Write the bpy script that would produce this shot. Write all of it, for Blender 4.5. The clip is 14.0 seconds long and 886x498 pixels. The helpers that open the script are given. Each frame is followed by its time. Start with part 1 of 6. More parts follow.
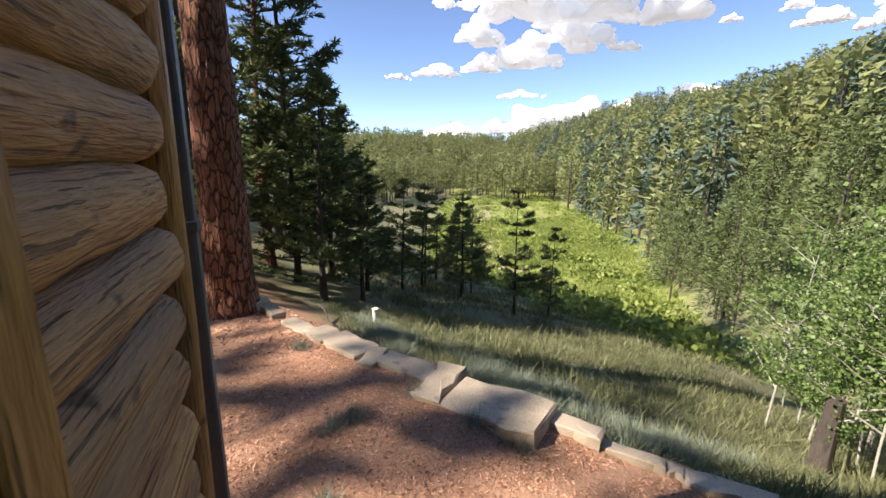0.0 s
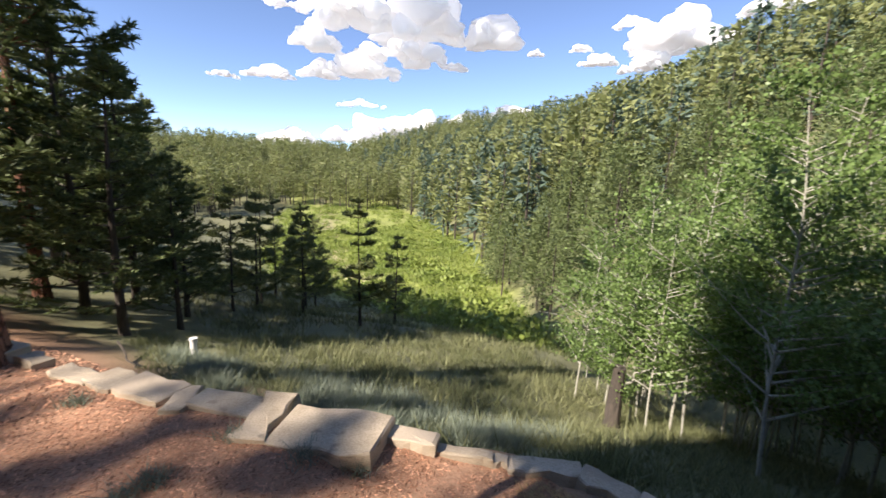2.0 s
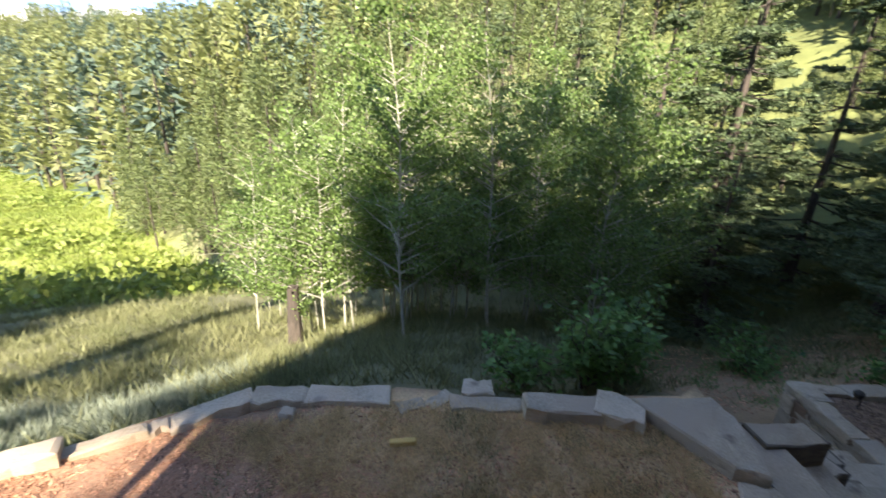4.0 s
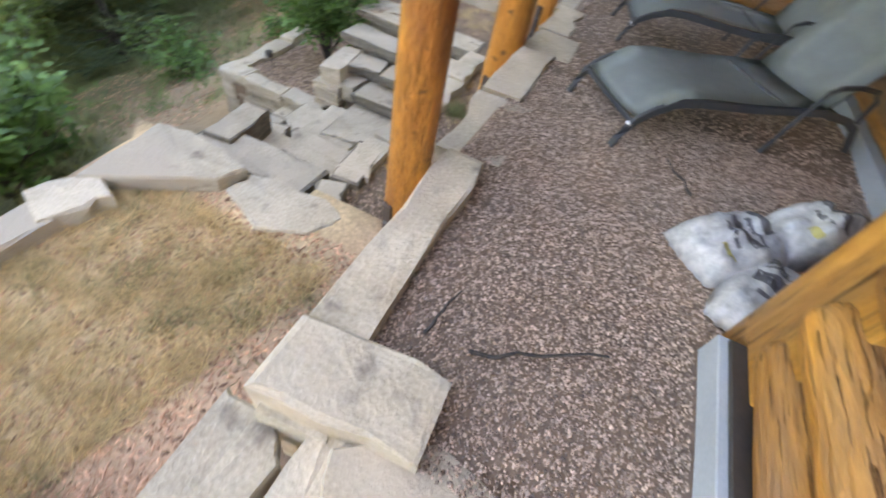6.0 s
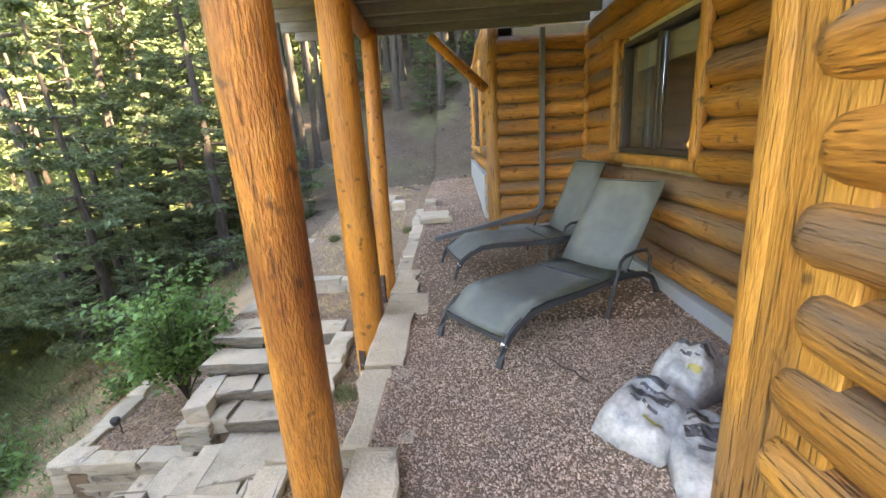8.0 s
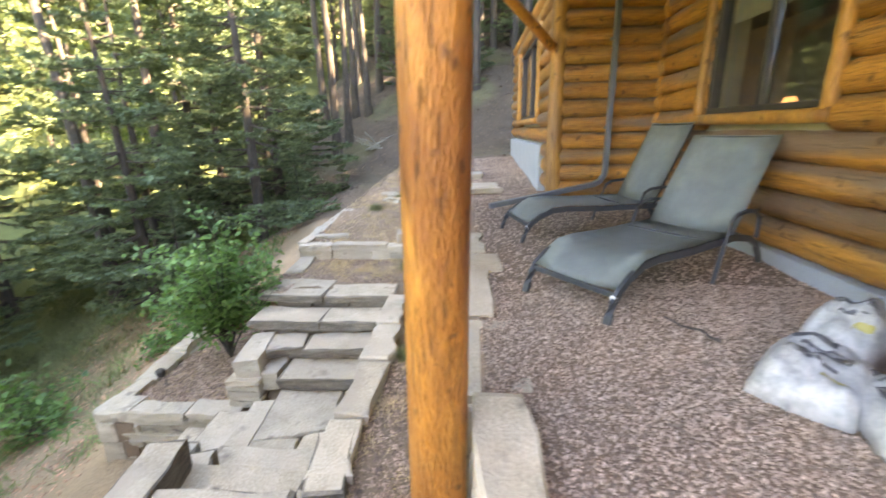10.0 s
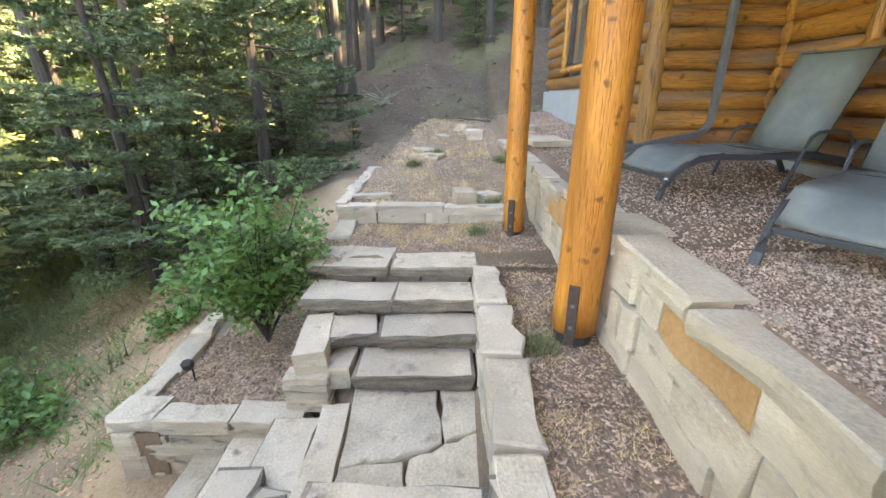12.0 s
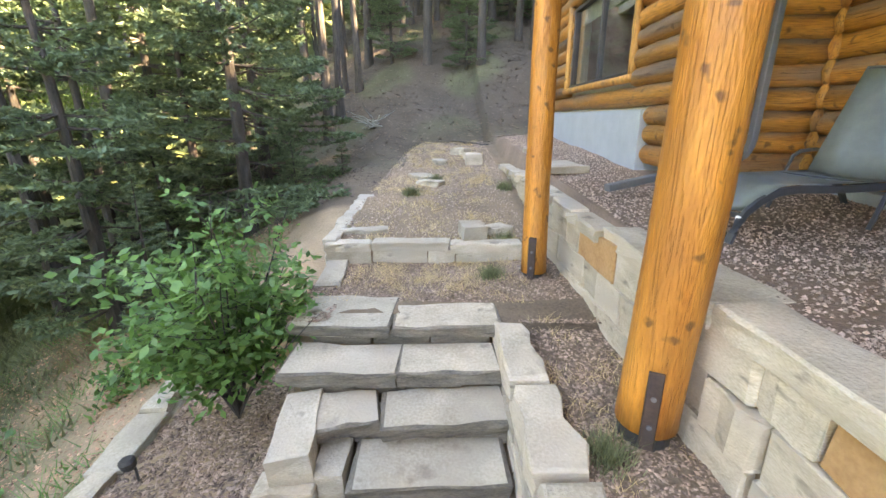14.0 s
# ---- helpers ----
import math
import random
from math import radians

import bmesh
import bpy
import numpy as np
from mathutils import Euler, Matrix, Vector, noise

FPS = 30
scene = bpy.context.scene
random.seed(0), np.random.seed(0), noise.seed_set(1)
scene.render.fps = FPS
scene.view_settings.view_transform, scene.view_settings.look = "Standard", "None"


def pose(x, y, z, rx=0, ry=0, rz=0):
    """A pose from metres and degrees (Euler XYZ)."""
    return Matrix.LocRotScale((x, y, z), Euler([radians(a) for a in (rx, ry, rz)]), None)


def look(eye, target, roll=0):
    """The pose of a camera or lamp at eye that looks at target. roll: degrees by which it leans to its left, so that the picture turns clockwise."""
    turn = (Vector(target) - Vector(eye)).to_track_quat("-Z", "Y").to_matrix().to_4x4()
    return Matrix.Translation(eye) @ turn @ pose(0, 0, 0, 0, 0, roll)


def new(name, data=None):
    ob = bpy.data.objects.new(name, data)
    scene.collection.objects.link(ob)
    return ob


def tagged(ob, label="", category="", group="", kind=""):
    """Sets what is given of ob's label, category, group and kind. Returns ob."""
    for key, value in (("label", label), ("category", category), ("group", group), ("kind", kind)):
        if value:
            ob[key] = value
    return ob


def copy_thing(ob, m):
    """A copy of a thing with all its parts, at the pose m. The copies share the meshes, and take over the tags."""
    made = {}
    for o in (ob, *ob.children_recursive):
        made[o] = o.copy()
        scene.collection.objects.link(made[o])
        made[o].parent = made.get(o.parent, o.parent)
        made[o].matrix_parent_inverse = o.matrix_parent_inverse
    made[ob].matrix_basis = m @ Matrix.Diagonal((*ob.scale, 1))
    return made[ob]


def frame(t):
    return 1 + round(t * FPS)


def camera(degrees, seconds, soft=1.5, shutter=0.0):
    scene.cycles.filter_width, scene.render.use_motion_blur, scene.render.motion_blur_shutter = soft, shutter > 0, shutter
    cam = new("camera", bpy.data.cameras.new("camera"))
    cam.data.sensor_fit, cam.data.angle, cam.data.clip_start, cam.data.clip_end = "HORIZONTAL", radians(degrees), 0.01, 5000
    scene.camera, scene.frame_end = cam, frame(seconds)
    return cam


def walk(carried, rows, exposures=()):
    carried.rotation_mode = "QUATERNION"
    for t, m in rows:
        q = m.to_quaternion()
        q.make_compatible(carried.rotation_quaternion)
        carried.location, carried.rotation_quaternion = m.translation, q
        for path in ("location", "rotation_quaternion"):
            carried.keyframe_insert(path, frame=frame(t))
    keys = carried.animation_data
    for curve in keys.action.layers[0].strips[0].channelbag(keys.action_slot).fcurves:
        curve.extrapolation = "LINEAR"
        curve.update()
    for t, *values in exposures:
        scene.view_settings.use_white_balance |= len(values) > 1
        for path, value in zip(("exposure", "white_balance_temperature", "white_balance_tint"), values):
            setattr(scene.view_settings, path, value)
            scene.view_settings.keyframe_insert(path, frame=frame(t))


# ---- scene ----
cam = camera(93.5, 14.0, shutter=0.25)
PATH = [
    (0, (0.055, -0.145, 1.47), (-1.774, 0.541, 1.042), 1.0),
    (0.5, (0.043, -0.084, 1.485), (-1.762, 0.682, 1.089), 0.7),
    (1, (0.02, -0.048, 1.486), (-1.734, 0.835, 1.111), 0.8),
    (1.5, (0.007, -0.01, 1.484), (-1.64, 1.063, 1.115), 1.6),
    (2, (0.035, 0.043, 1.486), (-1.435, 1.349, 1.118), 2.3),
    (2.2, (0.06, 0.07, 1.488), (-1.321, 1.468, 1.117), 2.3),
    (4.3, (0.361, 0.22, 1.419), (0.472, 2.081, 0.697), 2.0),
    (4.5, (0.406, 0.262, 1.394), (0.685, 2.057, 0.559), 2.5),
    (5, (0.479, 0.367, 1.332), (1.127, 1.839, 0.143), 6.4),
    (5.5, (0.523, 0.458, 1.208), (1.439, 1.398, -0.301), 14.5),
    (6, (0.666, 0.438, 1.239), (1.953, 0.804, -0.248), 14.1),
    (6.5, (0.72, 0.391, 1.362), (2.314, 0.469, 0.156), 3.1),
    (7, (0.697, 0.348, 1.429), (2.516, 0.295, 0.6), -2.5),
    (7.5, (0.674, 0.369, 1.452), (2.588, 0.345, 0.872), -3.5),
    (7.7, (0.698, 0.421, 1.422), (2.629, 0.501, 0.909), -3.7),
    (9.8, (0.832, 0.862, 1.09), (2.774, 0.864, 0.609), -1.5),
    (10, (0.9, 0.99, 1.03), (2.817, 1.139, 0.481), -1.3),
    (10.5, (1.062, 1.329, 0.861), (2.952, 1.703, 0.322), -1.9),
    (11, (1.262, 1.63, 0.774), (3.152, 1.828, 0.15), -2.3),
    (11.5, (1.444, 1.86, 0.764), (3.301, 1.97, 0.029), -1.5),
    (12, (1.674, 1.986, 0.732), (3.548, 2.061, 0.039), -0.4),
    (12.5, (1.8, 2.147, 0.765), (3.705, 2.131, 0.156), -0.6),
    (13, (1.948, 2.193, 0.762), (3.861, 2.167, 0.179), -1.2),
    (13.5, (2.133, 2.174, 0.737), (4.05, 2.196, 0.167), -1.4),
    (14, (2.351, 2.189, 0.717), (4.259, 2.204, 0.117), -0.5),
]
EXPOSURE = [(0.0, 2.5, 7000, 17), (2.2, 2.5, 7000, 17), (4.3, 4.05, 7500, 14), (5.0, 5.45, 8600, 17), (5.6, 5.85, 11000, 18), (7.7, 6.1, 11400, 18), (10.0, 6.35, 11300, 18), (12.0, 6.24, 11100, 16), (14.0, 6.24, 11000, 16)]
walk(cam, [(t, look(eye, target, roll)) for t, eye, target, roll in PATH], EXPOSURE)

# ---- light ----
SUN_EL, SUN_AZ = radians(37), radians(182)      # azimuth of the sun, clockwise from +y
world = bpy.data.worlds.new("world")
scene.world = world
world.use_nodes = True
wn = world.node_tree.nodes
sky = wn.new("ShaderNodeTexSky")
sky.sky_type, sky.sun_disc, sky.sun_elevation, sky.sun_rotation = "NISHITA", False, SUN_EL, SUN_AZ
sky.altitude, sky.air_density, sky.dust_density, sky.ozone_density = 5000, 1.0, 0.05, 3.0
world.node_tree.links.new(sky.outputs[0], wn["Background"].inputs[0])
wn["Background"].inputs[1].default_value = 0.052
sun = new("sun", bpy.data.lights.new("sun", "SUN"))
sun.data.energy, sun.data.angle, sun.data.color = 1.9, radians(1.0), (1.0, 0.94, 0.83)
sun.matrix_world = look((0, 0, 0), (-math.sin(SUN_AZ) * math.cos(SUN_EL), -math.cos(SUN_AZ) * math.cos(SUN_EL), -math.sin(SUN_EL)))


# ---- materials ----
def mat(name, dark, light, scale=8.0, fine=60.0, rough=0.8, bump=0.3, stretch=(1, 1, 1), vary=0.0, metal=0.0, island=False,
        spots=None, spot_scale=5.0, spot_amount=0.55, glow_through=0.0, weather=None, grain=0.0, knots=0.0, plates=0.0, relief=0.02, tops=0.0, alt=None):
    """Two-scale mottled surface; vary shifts the brightness from object to object (or from island to island)."""
    m = bpy.data.materials.new(name)
    m.use_nodes = True
    n, l = m.node_tree.nodes, m.node_tree.links
    b = n["Principled BSDF"]
    b.inputs["Roughness"].default_value, b.inputs["Metallic"].default_value = rough, metal
    co = n.new("ShaderNodeTexCoord")
    mp = n.new("ShaderNodeMapping")
    mp.inputs["Scale"].default_value = stretch
    l.new(co.outputs["Object"], mp.inputs[0])
    if vary and not island:
        oi, ml = n.new("ShaderNodeObjectInfo"), n.new("ShaderNodeMath")
        ml.operation, ml.inputs[1].default_value = "MULTIPLY", 37.0
        l.new(oi.outputs["Random"], ml.inputs[0])
        l.new(ml.outputs[0], mp.inputs["Location"])
    big, small = n.new("ShaderNodeTexNoise"), n.new("ShaderNodeTexNoise")
    for t, sc, d in ((big, scale, 4), (small, fine, 6)):
        t.inputs["Scale"].default_value, t.inputs["Detail"].default_value = sc, d
        l.new(mp.outputs[0], t.inputs["Vector"])
    add = n.new("ShaderNodeMath")
    add.operation = "MULTIPLY_ADD"
    add.inputs[1].default_value = 0.55
    half = n.new("ShaderNodeMath")
    half.operation = "MULTIPLY"
    half.inputs[1].default_value = 0.45
    l.new(small.outputs[0], half.inputs[0])
    l.new(big.outputs[0], add.inputs[0])
    l.new(half.outputs[0], add.inputs[2])
    ramp = n.new("ShaderNodeValToRGB")
    ramp.color_ramp.elements[0].position, ramp.color_ramp.elements[1].position = 0.32, 0.68
    ramp.color_ramp.elements[0].color, ramp.color_ramp.elements[1].color = (*dark, 1), (*light, 1)
    l.new(add.outputs[0], ramp.inputs[0])
    out = ramp.outputs[0]
    if alt:
        ao, am, ax = n.new("ShaderNodeObjectInfo"), n.new("ShaderNodeMath"), n.new("ShaderNodeMixRGB")
        am.operation, am.inputs[1].default_value, ax.blend_type = "PINGPONG", 0.31, "MULTIPLY"
        l.new(ao.outputs["Random"], am.inputs[0])
        sc = n.new("ShaderNodeMath")
        sc.operation, sc.inputs[1].default_value = "MULTIPLY", 3.2
        l.new(am.outputs[0], sc.inputs[0])
        l.new(sc.outputs[0], ax.inputs[0])
        l.new(out, ax.inputs[1])
        ax.inputs[2].default_value = (*alt, 1)
        out = ax.outputs[0]
    if spots:
        sp, sr, mx = n.new("ShaderNodeTexNoise"), n.new("ShaderNodeValToRGB"), n.new("ShaderNodeMixRGB")
        sp.inputs["Scale"].default_value, sp.inputs["Detail"].default_value = spot_scale, 5
        sr.color_ramp.elements[0].position, sr.color_ramp.elements[1].position = spot_amount, spot_amount + 0.1
        l.new(mp.outputs[0], sp.inputs["Vector"])
        l.new(sp.outputs[0], sr.inputs[0])
        l.new(sr.outputs[0], mx.inputs[0])
        l.new(out, mx.inputs[1])
        mx.inputs[2].default_value = (*spots, 1)
        out = mx.outputs[0]
    def over(colour, factor, base):
        mx = n.new("ShaderNodeMixRGB")
        l.new(factor, mx.inputs[0])
        l.new(base, mx.inputs[1])
        mx.inputs[2].default_value = (*colour, 1)
        return mx.outputs[0]
    if weather:
        wt, wr = n.new("ShaderNodeTexNoise"), n.new("ShaderNodeValToRGB")
        wt.inputs["Scale"].default_value, wt.inputs["Detail"].default_value = 1.6, 6
        wr.color_ramp.elements[0].position, wr.color_ramp.elements[1].position = 0.47, 0.66
        l.new(mp.outputs[0], wt.inputs["Vector"])
        level = wt.outputs[0]
        if tops:
            sx, tm = n.new("ShaderNodeSeparateXYZ"), n.new("ShaderNodeMath")
            tm.operation, tm.inputs[1].default_value = "MULTIPLY_ADD", tops
            l.new(co.outputs["Object"], sx.inputs[0])
            l.new(sx.outputs[2], tm.inputs[0])
            l.new(level, tm.inputs[2])
            level = tm.outputs[0]
        l.new(level, wr.inputs[0])
        out = over(weather, wr.outputs[0], out)
    crack = None
    if grain:
        gm, gt, gr = n.new("ShaderNodeVectorMath"), n.new("ShaderNodeTexNoise"), n.new("ShaderNodeValToRGB")
        gm.operation = "MULTIPLY"
        gm.inputs[1].default_value = [1.3 if q < 1 else 7.0 for q in stretch]
        gt.inputs["Scale"].default_value, gt.inputs["Detail"].default_value = 5.0, 5
        gr.color_ramp.elements[0].position, gr.color_ramp.elements[1].position = 0.60, 0.64
        gr.color_ramp.elements[1].color = (grain, grain, grain, 1)
        l.new(mp.outputs[0], gm.inputs[0])
        l.new(gm.outputs[0], gt.inputs["Vector"])
        l.new(gt.outputs[0], gr.inputs[0])
        out = over((0.05, 0.024, 0.01), gr.outputs[0], out)
        crack = gr.outputs[0]
    if knots:
        kv, kn, kr, ka, kb = n.new("ShaderNodeTexVoronoi"), n.new("ShaderNodeTexNoise"), n.new("ShaderNodeValToRGB"), n.new("ShaderNodeVectorMath"), n.new("ShaderNodeVectorMath")
        ka.operation, kb.operation = "MULTIPLY_ADD", "ADD"
        ka.inputs[1].default_value = (0.16, 0.16, 0.16)
        kn.inputs["Scale"].default_value, kn.inputs["Detail"].default_value = 9.0, 3
        l.new(co.outputs["Object"], kn.inputs["Vector"])
        l.new(kn.outputs["Color"], ka.inputs[0])
        l.new(co.outputs["Object"], ka.inputs[2])
        l.new(ka.outputs[0], kb.inputs[0])
        if vary and not island:
            l.new(ml.outputs[0], kb.inputs[1])
        kv.inputs["Scale"].default_value = knots
        kr.color_ramp.elements[0].position, kr.color_ramp.elements[1].position = 0.10, 0.22
        kr.color_ramp.elements[0].color, kr.color_ramp.elements[1].color = (0.75, 0.75, 0.75, 1), (0, 0, 0, 1)
        l.new(kb.outputs[0], kv.inputs["Vector"])
        l.new(kv.outputs["Distance"], kr.inputs[0])
        out = over((0.085, 0.032, 0.012), kr.outputs[0], out)
    if plates:
        pa, pn, pv, pr = n.new("ShaderNodeVectorMath"), n.new("ShaderNodeTexNoise"), n.new("ShaderNodeTexVoronoi"), n.new("ShaderNodeValToRGB")
        pa.operation, pv.feature = "MULTIPLY_ADD", "DISTANCE_TO_EDGE"
        pa.inputs[1].default_value = (0.16, 0.16, 0.16)
        pn.inputs["Scale"].default_value, pn.inputs["Detail"].default_value, pv.inputs["Scale"].default_value = 6.0, 4, plates
        l.new(mp.outputs[0], pn.inputs["Vector"])
        l.new(pn.outputs["Color"], pa.inputs[0])
        l.new(mp.outputs[0], pa.inputs[2])
        l.new(pa.outputs[0], pv.inputs["Vector"])
        pr.color_ramp.elements[0].position, pr.color_ramp.elements[1].position = 0.01, 0.11
        pr.color_ramp.elements[0].color, pr.color_ramp.elements[1].color = (1, 1, 1, 1), (0, 0, 0, 1)
        l.new(pv.outputs["Distance"], pr.inputs[0])
        out = over((0.085, 0.036, 0.024), pr.outputs[0], out)
        crack = pr.outputs[0]
    if vary:
        hsv, ran, rg = n.new("ShaderNodeHueSaturation"), n.new("ShaderNodeObjectInfo"), n.new("ShaderNodeMapRange")
        geo = n.new("ShaderNodeNewGeometry")
        rg.inputs[3].default_value, rg.inputs[4].default_value = 1 - vary, 1 + vary
        l.new(geo.outputs["Random Per Island"] if island else ran.outputs["Random"], rg.inputs[0])
        l.new(rg.outputs[0], hsv.inputs["Value"])
        l.new(out, hsv.inputs["Color"])
        out = hsv.outputs[0]
    l.new(out, b.inputs["Base Color"])
    if bump:
        bp = n.new("ShaderNodeBump")
        bp.inputs["Strength"].default_value, bp.inputs["Distance"].default_value = bump, relief
        height = add.outputs[0]
        if crack:
            sub = n.new("ShaderNodeMath")
            sub.operation = "SUBTRACT"
            l.new(height, sub.inputs[0])
            l.new(crack, sub.inputs[1])
            height = sub.outputs[0]
        l.new(height, bp.inputs["Height"])
        l.new(bp.outputs[0], b.inputs["Normal"])
    if glow_through:
        tr, ms = n.new("ShaderNodeBsdfTranslucent"), n.new("ShaderNodeMixShader")
        ms.inputs[0].default_value = glow_through
        l.new(out, tr.inputs[0])
        l.new(b.outputs[0], ms.inputs[1])
        l.new(tr.outputs[0], ms.inputs[2])
        l.new(ms.outputs[0], n["Material Output"].inputs[0])
    return m


M_LOG = mat("log_varnished", (0.24, 0.085, 0.018), (0.66, 0.30, 0.068), 2.2, 26, 0.45, 1.0, (0.35, 3, 3), 0.2, weather=(0.23, 0.145, 0.095), grain=0.55, knots=5.5, relief=0.03, tops=1.3)
M_LOGW = mat("log_weathered", (0.36, 0.15, 0.045), (0.78, 0.42, 0.155), 2.2, 26, 0.65, 1.0, (0.35, 3, 3), 0.15, weather=(0.34, 0.205, 0.12), grain=0.55, knots=6.0, relief=0.04, tops=0.8)
M_POST = mat("post_peeled", (0.36, 0.11, 0.014), (0.75, 0.31, 0.06), 3, 30, 0.45, 0.8, (3, 3, 0.5), 0.06, weather=(0.40, 0.145, 0.03), grain=0.18, knots=8.0)
M_POSTR = mat("post_red_stained", (0.28, 0.088, 0.015), (0.70, 0.29, 0.06), 4, 34, 0.45, 1.0, (3, 3, 0.8), 0.06, weather=(0.24, 0.075, 0.018), grain=0.4, knots=8.0, relief=0.03)
M_TRIM = mat("wood_trim", (0.34, 0.125, 0.022), (0.68, 0.34, 0.085), 3, 30, 0.5, 0.8, (3, 3, 0.5), 0.1, weather=(0.30, 0.15, 0.06), grain=0.75, knots=6.0)
M_CHINK = mat("chinking", (0.36, 0.33, 0.26), (0.50, 0.46, 0.36), 9, 70, 0.9, 0.3)
M_FND = mat("painted_foundation", (0.31, 0.355, 0.38), (0.39, 0.435, 0.46), 4, 60, 0.8, 0.15)
M_STONE = mat("sandstone", (0.33, 0.265, 0.185), (0.63, 0.53, 0.40), 4, 60, 0.9, 0.9, (1, 1, 3.0), 0.16, spots=(0.22, 0.18, 0.14), spot_scale=6, spot_amount=0.61, weather=(0.45, 0.375, 0.29), relief=0.012, alt=(0.93, 0.96, 1.0))
# Darker sandstone for the stair risers and the side faces of slabs
M_STONED = mat("sandstone_dark", (0.07, 0.058, 0.047), (0.30, 0.245, 0.18), 6, 50, 0.9, 1.0, (1, 1, 5), 0.2, relief=0.012)
M_STONER = mat("sandstone_rust", (0.34, 0.17, 0.07), (0.52, 0.30, 0.14), 5, 45, 0.85, 0.5, (1, 1, 1), 0.1)
M_BARK = mat("pine_bark", (0.14, 0.058, 0.035), (0.46, 0.22, 0.135), 9, 40, 0.95, 1.0, (1.6, 1.6, 0.5), plates=9.5, relief=0.05)
M_DBARK = mat("dark_bark", (0.032, 0.028, 0.024), (0.105, 0.085, 0.07), 8, 40, 0.9, 0.6, (2, 2, 0.5))
M_ABARK = mat("aspen_bark", (0.24, 0.24, 0.20), (0.46, 0.45, 0.39), 6, 40, 0.8, 0.2, (1, 1, 1.5), spots=(0.07, 0.065, 0.055), spot_scale=8, spot_amount=0.63)
M_NEEDLE = mat("pine_needles", (0.09, 0.13, 0.05), (0.18, 0.225, 0.085), 1.2, 20, 0.6, 0, vary=0.35, island=True, glow_through=0.25)
# Paler copy of the needles, with sunlight and haze put into its colour
M_FARPINE = mat("sunlit_pine_needles", (0.14, 0.17, 0.065), (0.27, 0.30, 0.115), 0.08, 20, 0.6, 0, vary=0.35, island=True, glow_through=0.3)
M_SPRUCE = mat("spruce_needles", (0.08, 0.125, 0.065), (0.19, 0.26, 0.13), 1.2, 20, 0.6, 0, vary=0.4, island=True, glow_through=0.3)
M_NEEDLEB = mat("blue_spruce_needles", (0.06, 0.10, 0.075), (0.12, 0.18, 0.13), 1.2, 20, 0.6, 0, vary=0.3, island=True, glow_through=0.2)
M_LEAF = mat("aspen_leaves", (0.10, 0.18, 0.05), (0.22, 0.32, 0.10), 1.5, 12, 0.45, 0, vary=0.35, island=True, glow_through=0.4)
M_SHRUB = mat("shrub_leaves", (0.07, 0.175, 0.045), (0.185, 0.345, 0.10), 2.5, 20, 0.4, 0, vary=0.35, island=True, glow_through=0.4)
M_GRASS = mat("grass_blades", (0.115, 0.14, 0.06), (0.27, 0.28, 0.14), 0.6, 8, 0.7, 0, vary=0.4, island=True, glow_through=0.3)
M_DRY = mat("dry_grass", (0.52, 0.36, 0.17), (0.78, 0.58, 0.31), 0.8, 9, 0.8, 0, vary=0.35, island=True, glow_through=0.2)
M_GRAVEL = mat("gravel_pebbles", (0.20, 0.13, 0.095), (0.52, 0.385, 0.30), 30, 90, 0.88, 0.2, vary=0.6, island=True)
M_CHIP = mat("needle_litter", (0.28, 0.125, 0.07), (0.62, 0.36, 0.235), 12, 50, 0.9, 0.1, vary=0.6, island=True)
M_MULCH = mat("bark_mulch", (0.15, 0.09, 0.062), (0.46, 0.32, 0.235), 12, 50, 0.9, 0.1, vary=0.6, island=True)
M_CLOUD = mat("cloud", (0.93, 0.93, 0.94), (0.97, 0.97, 0.97), 0.004, 0.02, 1.0, 0, glow_through=0.6)
# Faint emission in place of sunlight scattered through the clouds, whitens their undersides
M_CLOUD.node_tree.nodes["Principled BSDF"].inputs["Emission Color"].default_value = (1, 1, 1, 1)
M_CLOUD.node_tree.nodes["Principled BSDF"].inputs["Emission Strength"].default_value = 0.045
M_METAL = mat("painted_gutter_metal", (0.105, 0.112, 0.118), (0.15, 0.158, 0.165), 6, 50, 0.5, 0.08)
M_DARK = mat("dark_metal", (0.03, 0.028, 0.027), (0.06, 0.05, 0.045), 9, 60, 0.5, 0.15)
M_RUST = mat("rusty_steel", (0.035, 0.022, 0.018), (0.085, 0.05, 0.038), 9, 60, 0.7, 0.2)
M_DECK = mat("deck_boards", (0.14, 0.13, 0.11), (0.26, 0.24, 0.20), 4, 30, 0.8, 0.3, (3, 0.4, 3), 0.1)
M_ROOM = mat("room_plaster", (0.25, 0.2, 0.15), (0.32, 0.27, 0.2), 3, 30, 0.9, 0.05)


def glass_mat():
    m = bpy.data.materials.new("window_glass")
    m.use_nodes = True
    b = m.node_tree.nodes["Principled BSDF"]
    b.inputs["Base Color"].default_value = (0.9, 0.95, 0.95, 1)
    b.inputs["Roughness"].default_value, b.inputs["IOR"].default_value = 0.02, 1.5
    b.inputs["Transmission Weight"].default_value = 1.0
    return m


M_GLASS = glass_mat()
rng = np.random.default_rng(7)


# ---- mesh helpers ----
def mesh_ob(name, me, material, parent=None, label=""):
    me.materials.clear()
    me.materials.append(material)
    ob = new(name, me)
    ob.parent = parent
    if label:
        tagged(ob, label)
    return ob


def part(name, bm, material, parent=None, label="", smooth=False):
    me = bpy.data.meshes.new(name)
    bm.normal_update()
    bm.to_mesh(me)
    bm.free()
    if smooth:
        me.shade_smooth()
    return mesh_ob(name, me, material, parent, label)


